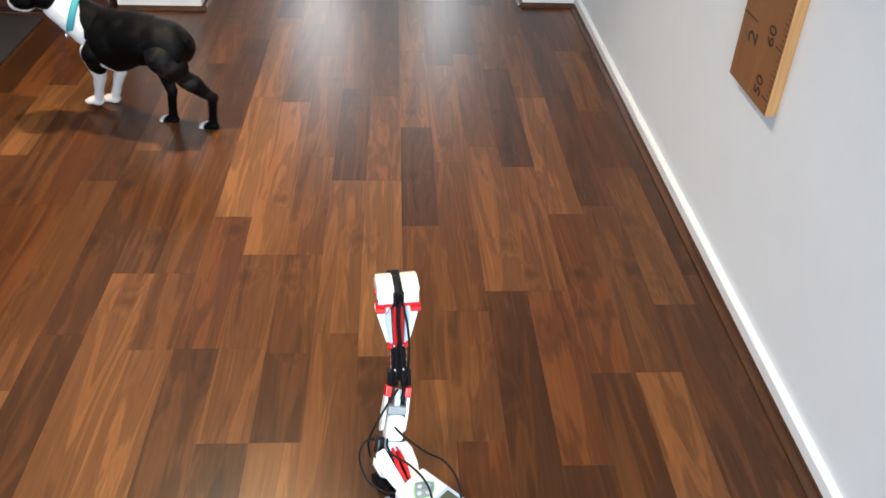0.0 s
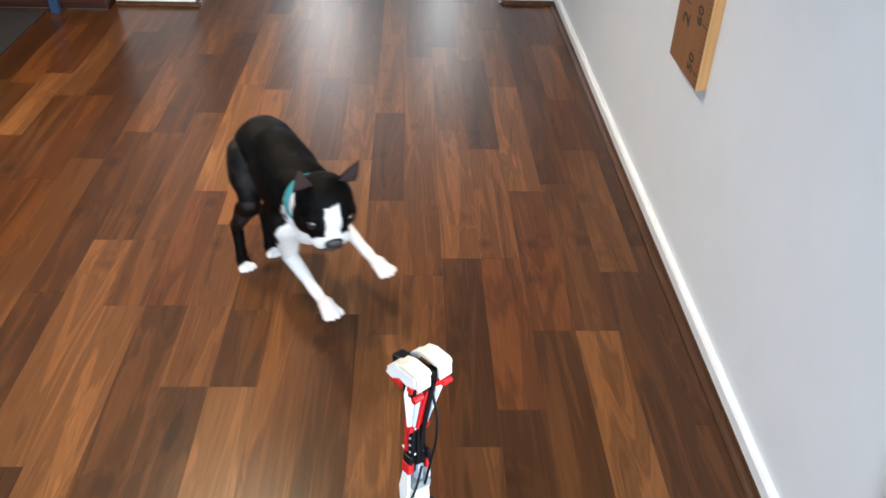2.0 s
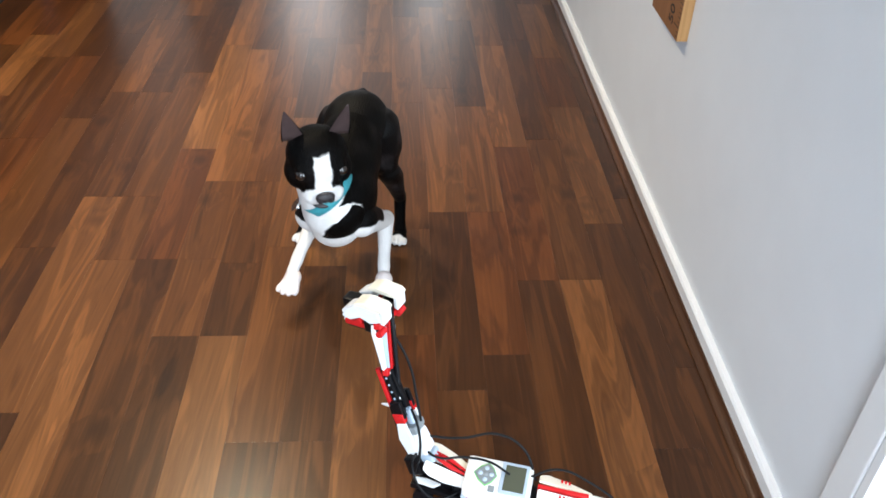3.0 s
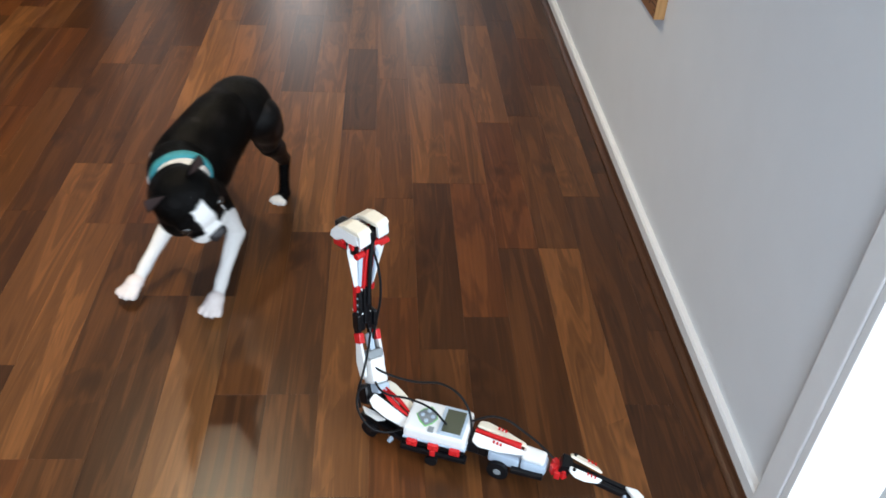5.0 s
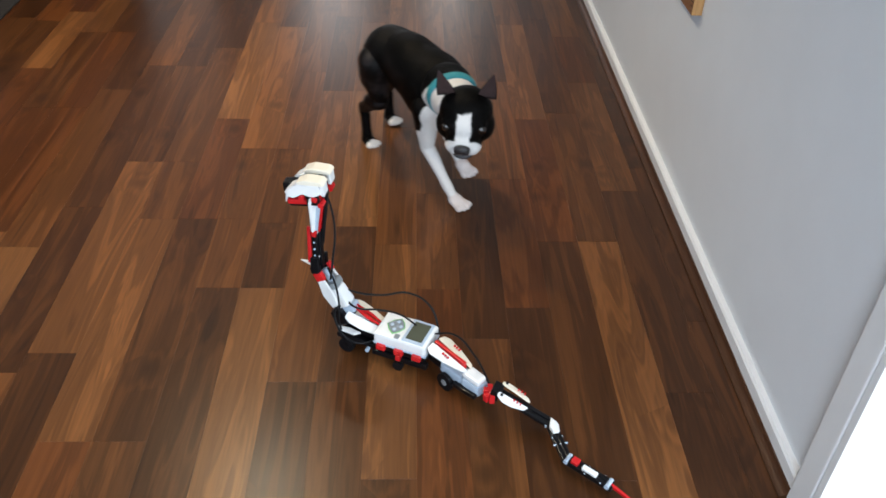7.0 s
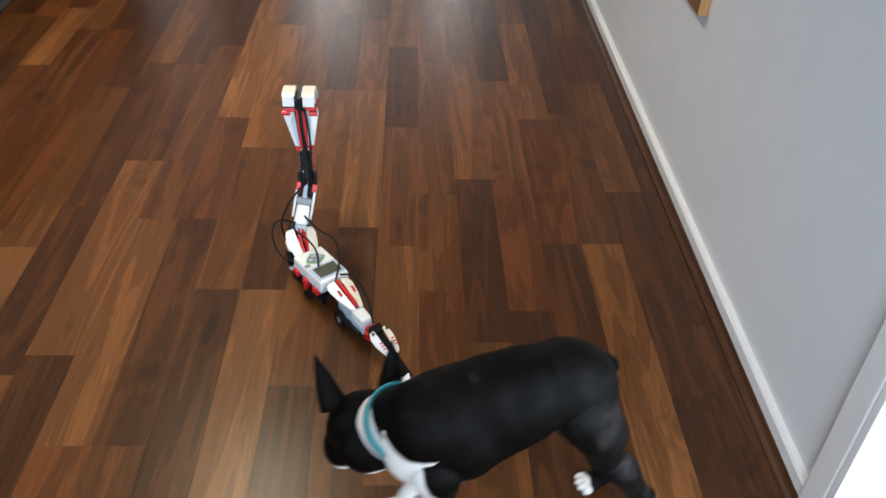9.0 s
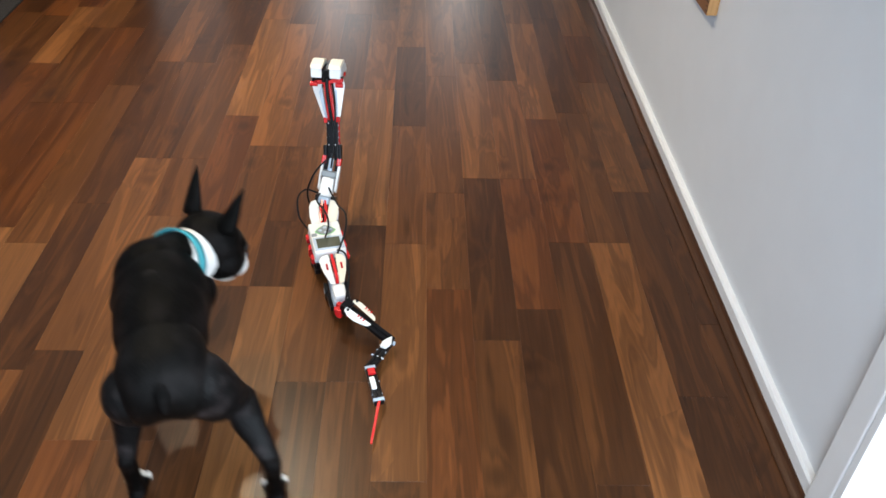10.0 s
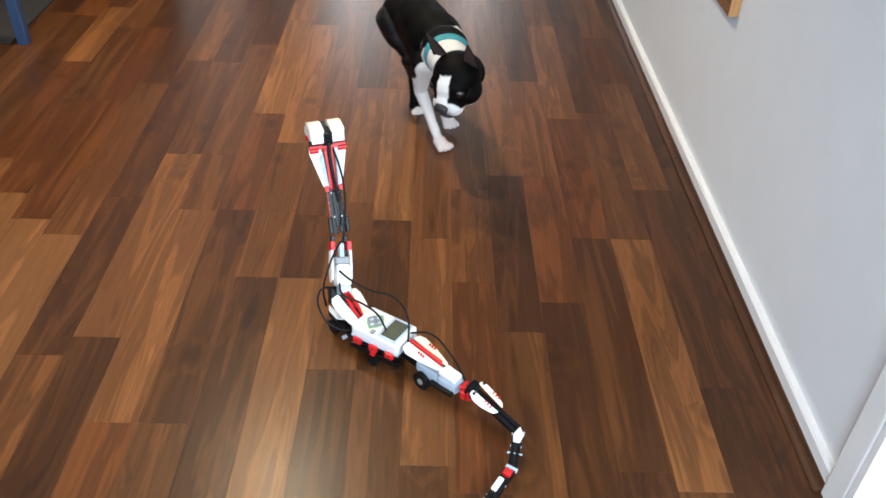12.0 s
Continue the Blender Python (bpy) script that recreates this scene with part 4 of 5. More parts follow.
def paw_mesh(size=1.0):
    """Origin at the ankle over the sole, y to the toes."""
    bm = bmesh.new()
    ball(bm, (0, 0.000, 0.004), (0.017 * size, 0.021, 0.016))
    ball(bm, (0, 0.014, 0.000), (0.020 * size, 0.018, 0.012))
    for k in (-1.5, -0.5, 0.5, 1.5):
        ball(bm, (k * 0.0108 * size, 0.033 - abs(k) * 0.005, -0.002), (0.0068 * size, 0.0135, 0.0085), Matrix.Rotation(radians(-7 * k), 4, "Z"), seg=12)
    return bm


for side in ("left", "right"):
    bm = limb(bmesh.new(), [((0, 0.0, 0.0), 0.037), ((0, 0.05, -0.002), 0.029), ((0, UP_F, 0), 0.0175)])
    a = fleshed("front_upper_leg", bm, ARM_FUR, dog, 0.004, "front upper leg, black above and white below")
    bm = limb(bmesh.new(), [((0, 0.0, 0), 0.0185), ((0, 0.03, 0.001), 0.0165), ((0, 0.075, 0), 0.0128), ((0, 0.108, 0), 0.0135), ((0, 0.125, -0.001), 0.0115), ((0, LO_F - 0.010, 0), 0.0135)])
    b = fleshed("front_lower_leg", bm, WHITE_FUR, dog, 0.0035, "white front lower leg", uneven=0.005)
    p = fleshed("paw", paw_mesh(1.05), PAW_FUR, dog, 0.0025, "white paw with four toes", 3)
    bm = limb(bmesh.new(), [((0, 0.004, 0), 0.047), ((0, 0.050, -0.006), 0.041), ((0, 0.085, 0.002), 0.030), ((0, UP_H, 0), 0.023)])
    c = fleshed("thigh", bm, HAUNCH_FUR, dog, 0.005, uneven=0.006)
    bm = limb(bmesh.new(), [((0, 0, 0), 0.026), ((0, 0.030, -0.007), 0.0255), ((0, 0.065, -0.003), 0.0195), ((0, LO_H, 0), 0.0150)])
    d = fleshed("shank", bm, HAUNCH_FUR, dog, 0.0035, uneven=0.005)
    bm = limb(bmesh.new(), [((0, -0.004, -0.004), 0.0145), ((0, 0.02, 0), 0.0140), ((0, META * 0.6, 0), 0.0128), ((0, META - 0.012, 0), 0.0145)])
    e = fleshed("hind_foot", bm, BLACK_FUR, dog, 0.003, "", 3)
    q = fleshed("paw", paw_mesh(0.92), SOCK_FUR, dog, 0.0025, "black paw with white toes", 3)
    LEGS[side] = (a, b, c, d, e, p, q)


# ---- floor ----
floor = tagged(part("floor", cuboid(bmesh.new(), (-4.41, -3.71, -0.11), (0.86, 6.71, -0.006)), GROUT), kind="structure",
               label="glossy laminate floor of varied brown walnut strips", category="floor")
W = 0.0945
# joints across each strip, from the far end to the near one, with the tone of the piece that begins there
KNOWN = {
    -8: [(1.05, "m"), (0.48, "d"), (-0.30, "d")],
    -7: [(0.48, "d"), (-0.091, "t"), (-0.796, "d")],
    -6: [(0.62, "m"), (-0.09, "m"), (-0.347, "t"), (-1.013, "r")],
    -5: [(0.835, "l"), (0.143, "r"), (-0.345, "d"), (-1.013, "m")],
    -4: [(0.80, "t"), (-0.019, "m"), (-0.345, "m"), (-0.598, "d")],
    -3: [(1.171, "m"), (0.45, "m"), (-0.02, "m"), (-0.36, "d"), (-0.598, "l"), (-1.25, "m")],
    -2: [(0.90, "d"), (0.323, "t"), (-0.30, "m"), (-0.872, "d")],
    -1: [(0.851, "m"), (0.324, "l"), (-0.372, "d"), (-0.871, "d")],
    0: [(1.22, "t"), (0.631, "d"), (0.104, "m"), (-0.441, "t"), (-1.095, "d")],
    1: [(1.10, "m"), (0.42, "m"), (-0.23, "m"), (-0.60, "r"), (-1.15, "d")],
    2: [(1.20, "m"), (0.518, "t"), (-0.16, "d"), (-0.754, "m"), (-1.40, "m")],
    3: [(1.069, "d"), (0.40, "m"), (-0.16, "r"), (-0.66, "d"), (-1.20, "d")],
    4: [(0.85, "t"), (0.158, "r"), (-0.427, "d"), (-1.10, "d")],
    5: [(0.90, "d"), (0.20, "m"), (-0.425, "t"), (-1.139, "d")],
    6: [(0.75, "r"), (0.40, "t"), (-0.211, "d"), (-0.90, "d")],
    7: [(0.60, "d"), (-0.10, "d"), (-0.70, "d")],
}
rnd = random.Random(11)


def plank(x0, x1, y0, y1, tone):
    bm = bmesh.new()
    lx, ly, e = x1 - x0, y1 - y0, 0.0003
    low = [bm.verts.new(p) for p in ((0, 0, -0.008), (lx, 0, -0.008), (lx, ly, -0.008), (0, ly, -0.008))]
    mid = [bm.verts.new(p) for p in ((0, 0, -e), (lx - 0, 0, -e), (lx, ly, -e), (0, ly, -e))]
    top = [bm.verts.new(p) for p in ((e, e, 0), (lx - e, e, 0), (lx - e, ly - e, 0), (e, ly - e, 0))]
    for a, b in ((low, mid), (mid, top)):
        for i in range(4):
            bm.faces.new((a[i], a[(i + 1) % 4], b[(i + 1) % 4], b[i]))
    bm.faces.new(top)
    bm.faces.new(low[::-1])
    part("plank", bm, PLANK[tone], floor, at=pose(x0, y0, 0))


FAR_END, NEAR_END, X_END = 3.2, -2.6, 0.7185
for k in range(-22, 8):
    cuts = list(KNOWN.get(k, []))
    y = cuts[0][0] if cuts else 1.2 + rnd.random() * 0.5
    if not cuts:
        cuts.append((y, rnd.choice("ddrrmm")))
    while y < FAR_END:
        y = min(FAR_END, y + 0.45 + 0.35 * rnd.random())
        cuts.insert(0, (y, rnd.choice("ddmmtr")))
    y = cuts[-1][0]
    while True:
        y -= 0.45 + 0.35 * rnd.random()
        if y < NEAR_END + 0.2:
            break
        cuts.append((y, rnd.choice("ddmmtrl")))
    ends = [c[0] for c in cuts[1:]] + [NEAR_END]
    x0, x1 = k * W, min((k + 1) * W, X_END)
    for (top_y, tone), low_y in zip(cuts, ends):
        if top_y - low_y < 0.02:
            continue
        plank(x0, x1, low_y, top_y, tone)


# ---- where the snake and the dog are, second by second ----
DOG_PELVIS = [
    (0, -0.594, 0.54, 0.29), (0.5, -0.698, 0.77, 0.3), (1, -0.725, 0.735, 0.29), (1.5, -0.518, 0.268, 0.3),
    (2, -0.197, -0.168, 0.29), (2.5, 0.025, -0.302, 0.3), (3.4, 0.02, -0.373, 0.31), (4.5, 0.014, -0.489, 0.25),
    (5, -0.205, -0.357, 0.29), (5.5, -0.393, -0.277, 0.28), (6, -0.385, -0.346, 0.29), (6.5, -0.255, -0.168, 0.29),
    (7, 0.044, -0.051, 0.29), (8, 0.42, -0.55, 0.3), (8.8, 0.377, -1.054, 0.3), (9, 0.339, -1.133, 0.31),
    (9.5, 0.042, -1.351, 0.3), (10, -0.265, -1.2, 0.3), (10.5, -0.612, -0.805, 0.3), (11, -0.699, -0.151, 0.29),
    (11.5, -0.268, 0.084, 0.29), (12, -0.024, 0.196, 0.29),
]
DOG_CHEST = [
    (0, -0.889, 0.666, 0.265), (0.5, -0.96, 0.739, 0.26), (1, -0.832, 0.638, 0.25), (1.5, -0.432, 0.11, 0.29),
    (2, -0.108, -0.313, 0.25), (2.5, -0.011, -0.42, 0.26), (3.4, 0.013, -0.514, 0.22), (4.5, 0.035, -0.563, 0.18),
    (5, -0.274, -0.503, 0.25), (5.5, -0.35, -0.511, 0.19), (6, -0.307, -0.496, 0.22), (6.5, -0.088, -0.257, 0.27),
    (7, 0.152, -0.196, 0.27), (8, 0.46, -0.8, 0.28), (8.8, 0.146, -1.135, 0.28), (9, 0.038, -1.225, 0.265),
    (9.5, -0.071, -1.177, 0.28), (10, -0.359, -0.849, 0.28), (10.5, -0.569, -0.596, 0.28), (11, -0.489, -0.148, 0.28),
    (11.5, -0.171, -0.059, 0.28), (12, 0.062, 0.024, 0.27),
]
DOG_HEAD = [
    (0, -0.979, 0.628, 0.4), (0.5, -1.059, 0.667, 0.37), (1, -0.835, 0.533, 0.34), (1.5, -0.367, -0.011, 0.35),
    (2, -0.058, -0.419, 0.31), (2.5, -0.032, -0.435, 0.38), (3.4, -0.012, -0.574, 0.3), (4.5, -0.049, -0.668, 0.25),
    (5, -0.232, -0.684, 0.3), (5.5, -0.251, -0.646, 0.225), (6, -0.232, -0.603, 0.25), (6.5, 0.018, -0.449, 0.33),
    (7, 0.195, -0.392, 0.31), (8, 0.38, -0.92, 0.3), (8.8, 0.038, -1.125, 0.24), (9, 0.017, -1.157, 0.215),
    (9.5, -0.045, -1.018, 0.218), (10, -0.284, -0.834, 0.285), (10.5, -0.435, -0.699, 0.345), (11, -0.325, -0.304, 0.31),
    (11.5, -0.053, -0.207, 0.31), (12, 0.095, -0.237, 0.31),
]
DOG_NOSE = [
    (0, -1.083, 0.668, 0.38), (0.5, -1.116, 0.566, 0.35), (1, -0.791, 0.431, 0.305), (1.5, -0.325, -0.109, 0.305),
    (2, -0.033, -0.482, 0.265), (2.5, -0.011, -0.527, 0.345), (3.4, 0.011, -0.642, 0.26), (4.5, 0.004, -0.725, 0.21),
    (5, -0.182, -0.713, 0.26), (5.5, -0.136, -0.656, 0.205), (6, -0.163, -0.615, 0.235), (6.5, 0.017, -0.522, 0.29),
    (7, 0.181, -0.483, 0.26), (8, 0.32, -0.97, 0.25), (8.8, 0.004, -1.009, 0.17), (9, -0.01, -1.06, 0.13),
    (9.5, -0.045, -0.881, 0.168), (10, -0.251, -0.791, 0.255), (10.5, -0.381, -0.726, 0.365), (11, -0.299, -0.353, 0.275),
    (11.5, -0.043, -0.286, 0.27), (12, 0.039, -0.314, 0.25),
]
# lean of the head to its right side, in degrees
DOG_TILT = {4.5: 40, 5: 32, 5.5: 18, 6: 8}
DOG_FRONT_LEFT = [
    (0, -0.926, 0.748, 0), (0.5, -0.984, 0.747, 0), (1, -0.914, 0.654, 0), (1.5, -0.35, 0.105, 0.1),
    (2, 0.042, -0.31, 0.08), (2.5, 0.036, -0.515, 0.12), (3.4, 0.147, -0.537, 0.02), (4.5, 0.256, -0.669, 0),
    (5, -0.219, -0.647, 0.02), (5.5, -0.152, -0.511, 0), (6, -0.195, -0.518, 0), (6.5, -0.066, -0.124, 0),
    (7, 0.21, -0.194, 0.05), (8, 0.5, -0.82, 0), (8.8, 0.182, -1.173, 0), (9, 0.027, -1.231, 0),
    (9.5, -0.101, -1.028, 0), (10, -0.473, -0.778, 0), (10.5, -0.701, -0.456, 0), (11, -0.343, -0.039, 0.04),
    (11.5, 0.005, -0.057, 0.07), (12, 0.086, 0.086, 0.02),
]
DOG_FRONT_RIGHT = [
    (0, -0.889, 0.788, 0), (0.5, -1.117, 0.801, 0), (1, -1.014, 0.709, 0.02), (1.5, -0.463, 0.12, 0.09),
    (2, -0.065, -0.417, 0.05), (2.5, -0.131, -0.455, 0.11), (3.4, -0.061, -0.571, 0.02), (4.5, 0.021, -0.758, 0),
    (5, -0.389, -0.596, 0.02), (5.5, -0.373, -0.692, 0), (6, -0.375, -0.696, 0), (6.5, -0.044, -0.254, 0),
    (7, 0.191, -0.276, 0), (8, 0.4, -0.86, 0.02), (8.8, 0.239, -1.134, 0.02), (9, 0.053, -1.148, 0),
    (9.5, -0.027, -0.978, 0), (10, -0.371, -0.745, 0), (10.5, -0.637, -0.499, 0), (11, -0.532, -0.047, 0),
    (11.5, -0.176, -0.126, 0), (12, 0.067, -0.013, 0),
]
DOG_HIND_LEFT = [
    (0, -0.557, 0.621, 0), (0.5, -0.682, 0.703, 0), (1, -0.745, 0.847, 0), (1.5, -0.533, 0.298, 0),
    (2, -0.229, -0.123, -0), (2.5, 0.105, -0.244, 0), (3.4, 0.11, -0.269, 0), (4.5, 0.096, -0.316, 0),
    (5, -0.125, -0.227, 0), (5.5, -0.328, -0.217, 0), (6, -0.386, -0.206, 0), (6.5, -0.297, -0.018, 0),
    (7, 0.019, 0.139, 0), (8, 0.47, -0.56, 0), (8.8, 0.44, -1.12, 0), (9, 0.424, -1.193, 0),
    (9.5, 0.06, -1.25, 0), (10, -0.376, -1.12, 0), (10.5, -0.702, -0.8, 0), (11, -0.71, -0.136, 0),
    (11.5, -0.275, 0.36, 0), (12, 0.07, 0.44, 0),
]
DOG_HIND_RIGHT = [
    (0, -0.682, 0.662, 0), (0.5, -0.701, 0.726, 0), (1, -0.867, 0.896, 0), (1.5, -0.543, 0.242, 0),
    (2, -0.285, -0.182, 0), (2.5, -0.074, -0.234, 0), (3.4, -0.126, -0.292, 0), (4.5, -0.16, -0.386, 0),
    (5, -0.302, -0.161, 0), (5.5, -0.53, -0.255, 0), (6, -0.523, -0.276, 0), (6.5, -0.296, -0.093, 0),
    (7, -0.039, 0.027, 0), (8, 0.36, -0.52, 0), (8.8, 0.461, -1.015, 0), (9, 0.398, -1.085, 0),
    (9.5, 0.19, -1.24, 0), (10, -0.147, -1.141, 0.02), (10.5, -0.534, -0.882, 0), (11, -0.85, -0.207, 0),
    (11.5, -0.31, 0.195, 0), (12, -0.008, 0.2, 0),
]
SNAKE_BRICK_FRONT = [
    (0, 0.005, -0.746, 0.075), (0.5, 0.035, -0.806, 0.075), (1, 0.078, -0.889, 0.075), (1.5, 0.124, -0.95, 0.075),
    (2, 0.171, -1.008, 0.075), (2.5, 0.221, -0.992, 0.075), (4.5, 0.227, -1.02, 0.075), (5, 0.163, -0.982, 0.075),
    (5.5, 0.123, -0.934, 0.075), (6, 0.098, -0.846, 0.075), (6.5, 0.068, -0.813, 0.075), (7, 0.027, -0.787, 0.075),
    (9, -0.143, -0.562, 0.075), (9.5, -0.15, -0.489, 0.075), (10, -0.135, -0.468, 0.075), (10.5, -0.139, -0.548, 0.075),
    (11, -0.13, -0.644, 0.075), (11.5, -0.107, -0.724, 0.075), (12, -0.085, -0.8, 0.075),
]
SNAKE_BRICK_REAR = [
    (0, 0.082, -0.819, 0.075), (0.5, 0.109, -0.88, 0.075), (1, 0.156, -0.959, 0.075), (1.5, 0.208, -1.014, 0.075),
    (2, 0.261, -1.064, 0.075), (2.5, 0.321, -1.025, 0.075), (4.5, 0.33, -1.044, 0.075), (5, 0.263, -1.015, 0.075),
    (5.5, 0.219, -0.978, 0.075), (6, 0.189, -0.899, 0.075), (6.5, 0.158, -0.868, 0.075), (7, 0.123, -0.83, 0.075),
    (9, -0.078, -0.647, 0.075), (9.5, -0.104, -0.584, 0.075), (10, -0.109, -0.57, 0.075), (10.5, -0.094, -0.643, 0.075),
    (11, -0.065, -0.729, 0.075), (11.5, -0.035, -0.802, 0.075), (12, 0.004, -0.857, 0.075),
]
SNAKE_RED_JOINT = [
    (0, 0.195, -0.926, 0.05), (0.5, 0.218, -0.992, 0.05), (1, 0.271, -1.065, 0.05), (1.5, 0.33, -1.112, 0.05),
    (2, 0.391, -1.15, 0.05), (2.5, 0.469, -1.075, 0.05), (4.5, 0.481, -1.083, 0.05), (5, 0.406, -1.079, 0.05),
    (5.5, 0.353, -1.059, 0.05), (6, 0.277, -1.028, 0.05), (6.5, 0.247, -0.996, 0.05), (7, 0.228, -0.946, 0.05),
    (9, 0.004, -0.779, 0.05), (9.5, -0.047, -0.73, 0.05), (10, -0.073, -0.722, 0.05), (10.5, -0.041, -0.79, 0.05),
    (11, 0.01, -0.865, 0.05), (11.5, 0.066, -0.921, 0.05), (12, 0.117, -0.965, 0.05),
]
SNAKE_TAIL_A = [
    (0, 0.274, -1.007, 0.03), (0.5, 0.294, -1.076, 0.03), (1, 0.351, -1.145, 0.03), (1.5, 0.416, -1.185, 0.03),
    (2, 0.484, -1.215, 0.03), (2.5, 0.575, -1.114, 0.03), (4.5, 0.59, -1.115, 0.03), (5, 0.515, -1.107, 0.03),
    (5.5, 0.459, -1.096, 0.03), (6, 0.386, -1.059, 0.03), (6.5, 0.34, -1.061, 0.03), (7, 0.332, -0.991, 0.03),
    (9, 0.072, -0.87, 0.03), (9.5, 0.038, -0.804, 0.03), (10, 0.024, -0.781, 0.03), (10.5, 0.05, -0.857, 0.03),
    (11, 0.105, -0.927, 0.03), (11.5, 0.152, -0.994, 0.03), (12, 0.207, -1.034, 0.03),
]
SNAKE_TAIL_B = [
    (0, 0.301, -1.086, 0.03), (0.5, 0.318, -1.156, 0.03), (1, 0.379, -1.223, 0.03), (1.5, 0.45, -1.261, 0.03),
    (2, 0.524, -1.288, 0.03), (2.5, 0.633, -1.174, 0.03), (4.5, 0.651, -1.171, 0.03), (5, 0.573, -1.167, 0.03),
    (5.5, 0.51, -1.162, 0.03), (6, 0.429, -1.13, 0.03), (6.5, 0.343, -1.143, 0.03), (7, 0.351, -1.071, 0.03),
    (9, 0.052, -0.951, 0.03), (9.5, 0.004, -0.879, 0.03), (10, -0.013, -0.855, 0.03), (10.5, 0.028, -0.937, 0.03),
    (11, 0.085, -1.007, 0.03), (11.5, 0.138, -1.076, 0.03), (12, 0.19, -1.115, 0.03),
]
SNAKE_TAIL_C = [
    (0, 0.348, -1.157, 0.028), (0.5, 0.363, -1.228, 0.028), (1, 0.427, -1.293, 0.028), (1.5, 0.503, -1.327, 0.028),
    (2, 0.583, -1.349, 0.028), (2.5, 0.705, -1.218, 0.028), (4.5, 0.727, -1.21, 0.028), (5, 0.645, -1.211, 0.028),
    (5.5, 0.577, -1.214, 0.028), (6, 0.49, -1.189, 0.028), (6.5, 0.403, -1.203, 0.028), (7, 0.418, -1.124, 0.028),
    (9, 0.087, -1.028, 0.028), (9.5, 0.023, -0.962, 0.028), (10, 0.008, -0.937, 0.028), (10.5, 0.006, -1.019, 0.028),
    (11, 0.042, -1.08, 0.028), (11.5, 0.087, -1.144, 0.028), (12, 0.144, -1.186, 0.028),
]
SNAKE_TIP = [
    (0, 0.388, -1.237, 0.02), (0.5, 0.4, -1.31, 0.02), (1, 0.469, -1.373, 0.02), (1.5, 0.55, -1.403, 0.02),
    (2, 0.638, -1.42, 0.02), (2.5, 0.776, -1.274, 0.02), (4.5, 0.802, -1.259, 0.02), (5, 0.716, -1.267, 0.02),
    (5.5, 0.641, -1.277, 0.02), (6, 0.547, -1.258, 0.02), (6.5, 0.459, -1.274, 0.02), (7, 0.482, -1.186, 0.02),
    (9, 0.114, -1.114, 0.02), (9.5, 0.033, -1.051, 0.02), (10, -0.002, -1.026, 0.02), (10.5, -0.052, -1.088, 0.02),
    (11, -0.029, -1.136, 0.02), (11.5, 0.022, -1.205, 0.02), (12, 0.096, -1.262, 0.02),
]
SNAKE_NECK = [
    (0, -0.011, -0.616, 0.18), (0.5, 0.007, -0.706, 0.18), (1, 0.038, -0.793, 0.18), (1.5, 0.08, -0.876, 0.18),
    (2, 0.123, -0.939, 0.18), (2.5, 0.125, -0.942, 0.18), (4.5, 0.129, -0.949, 0.18), (5, 0.085, -0.867, 0.18),
    (5.5, 0.074, -0.815, 0.18), (6, 0.015, -0.753, 0.18), (6.5, -0.047, -0.761, 0.18), (7, -0.091, -0.739, 0.18),
    (9, -0.146, -0.445, 0.18), (9.5, -0.124, -0.385, 0.18), (10, -0.118, -0.347, 0.18), (10.5, -0.137, -0.431, 0.18),
    (11, -0.144, -0.516, 0.18), (11.5, -0.145, -0.581, 0.18), (12, -0.14, -0.648, 0.18),
]
SNAKE_HOOD_LOW = [
    (0, -0.013, -0.603, 0.25), (0.5, 0.005, -0.699, 0.25), (1, 0.034, -0.787, 0.25), (1.5, 0.075, -0.868, 0.25),
    (2, 0.123, -0.929, 0.25), (2.5, 0.098, -0.922, 0.25), (4.5, 0.127, -0.937, 0.25), (5, 0.083, -0.855, 0.25),
    (5.5, 0.069, -0.796, 0.25), (6, 0.01, -0.74, 0.25), (6.5, -0.05, -0.734, 0.25), (7, -0.093, -0.721, 0.25),
    (9, -0.149, -0.426, 0.25), (9.5, -0.125, -0.354, 0.25), (10, -0.12, -0.313, 0.25), (10.5, -0.139, -0.412, 0.25),
    (11, -0.146, -0.5, 0.25), (11.5, -0.151, -0.542, 0.25), (12, -0.152, -0.61, 0.25),
]
SNAKE_HOOD_TOP = [
    (0, -0.014, -0.598, 0.33), (0.5, 0.004, -0.688, 0.33), (1, 0.039, -0.77, 0.33), (1.5, 0.087, -0.855, 0.33),
    (2, 0.137, -0.925, 0.33), (2.5, 0.092, -0.896, 0.33), (4.5, 0.137, -0.928, 0.33), (5, 0.09, -0.842, 0.33),
    (5.5, 0.07, -0.787, 0.33), (6, 0.021, -0.728, 0.33), (6.5, -0.034, -0.725, 0.33), (7, -0.08, -0.718, 0.33),
    (9, -0.156, -0.407, 0.33), (9.5, -0.137, -0.331, 0.33), (10, -0.129, -0.286, 0.33), (10.5, -0.145, -0.393, 0.33),
    (11, -0.151, -0.492, 0.33), (11.5, -0.162, -0.514, 0.33), (12, -0.164, -0.581, 0.33),
]
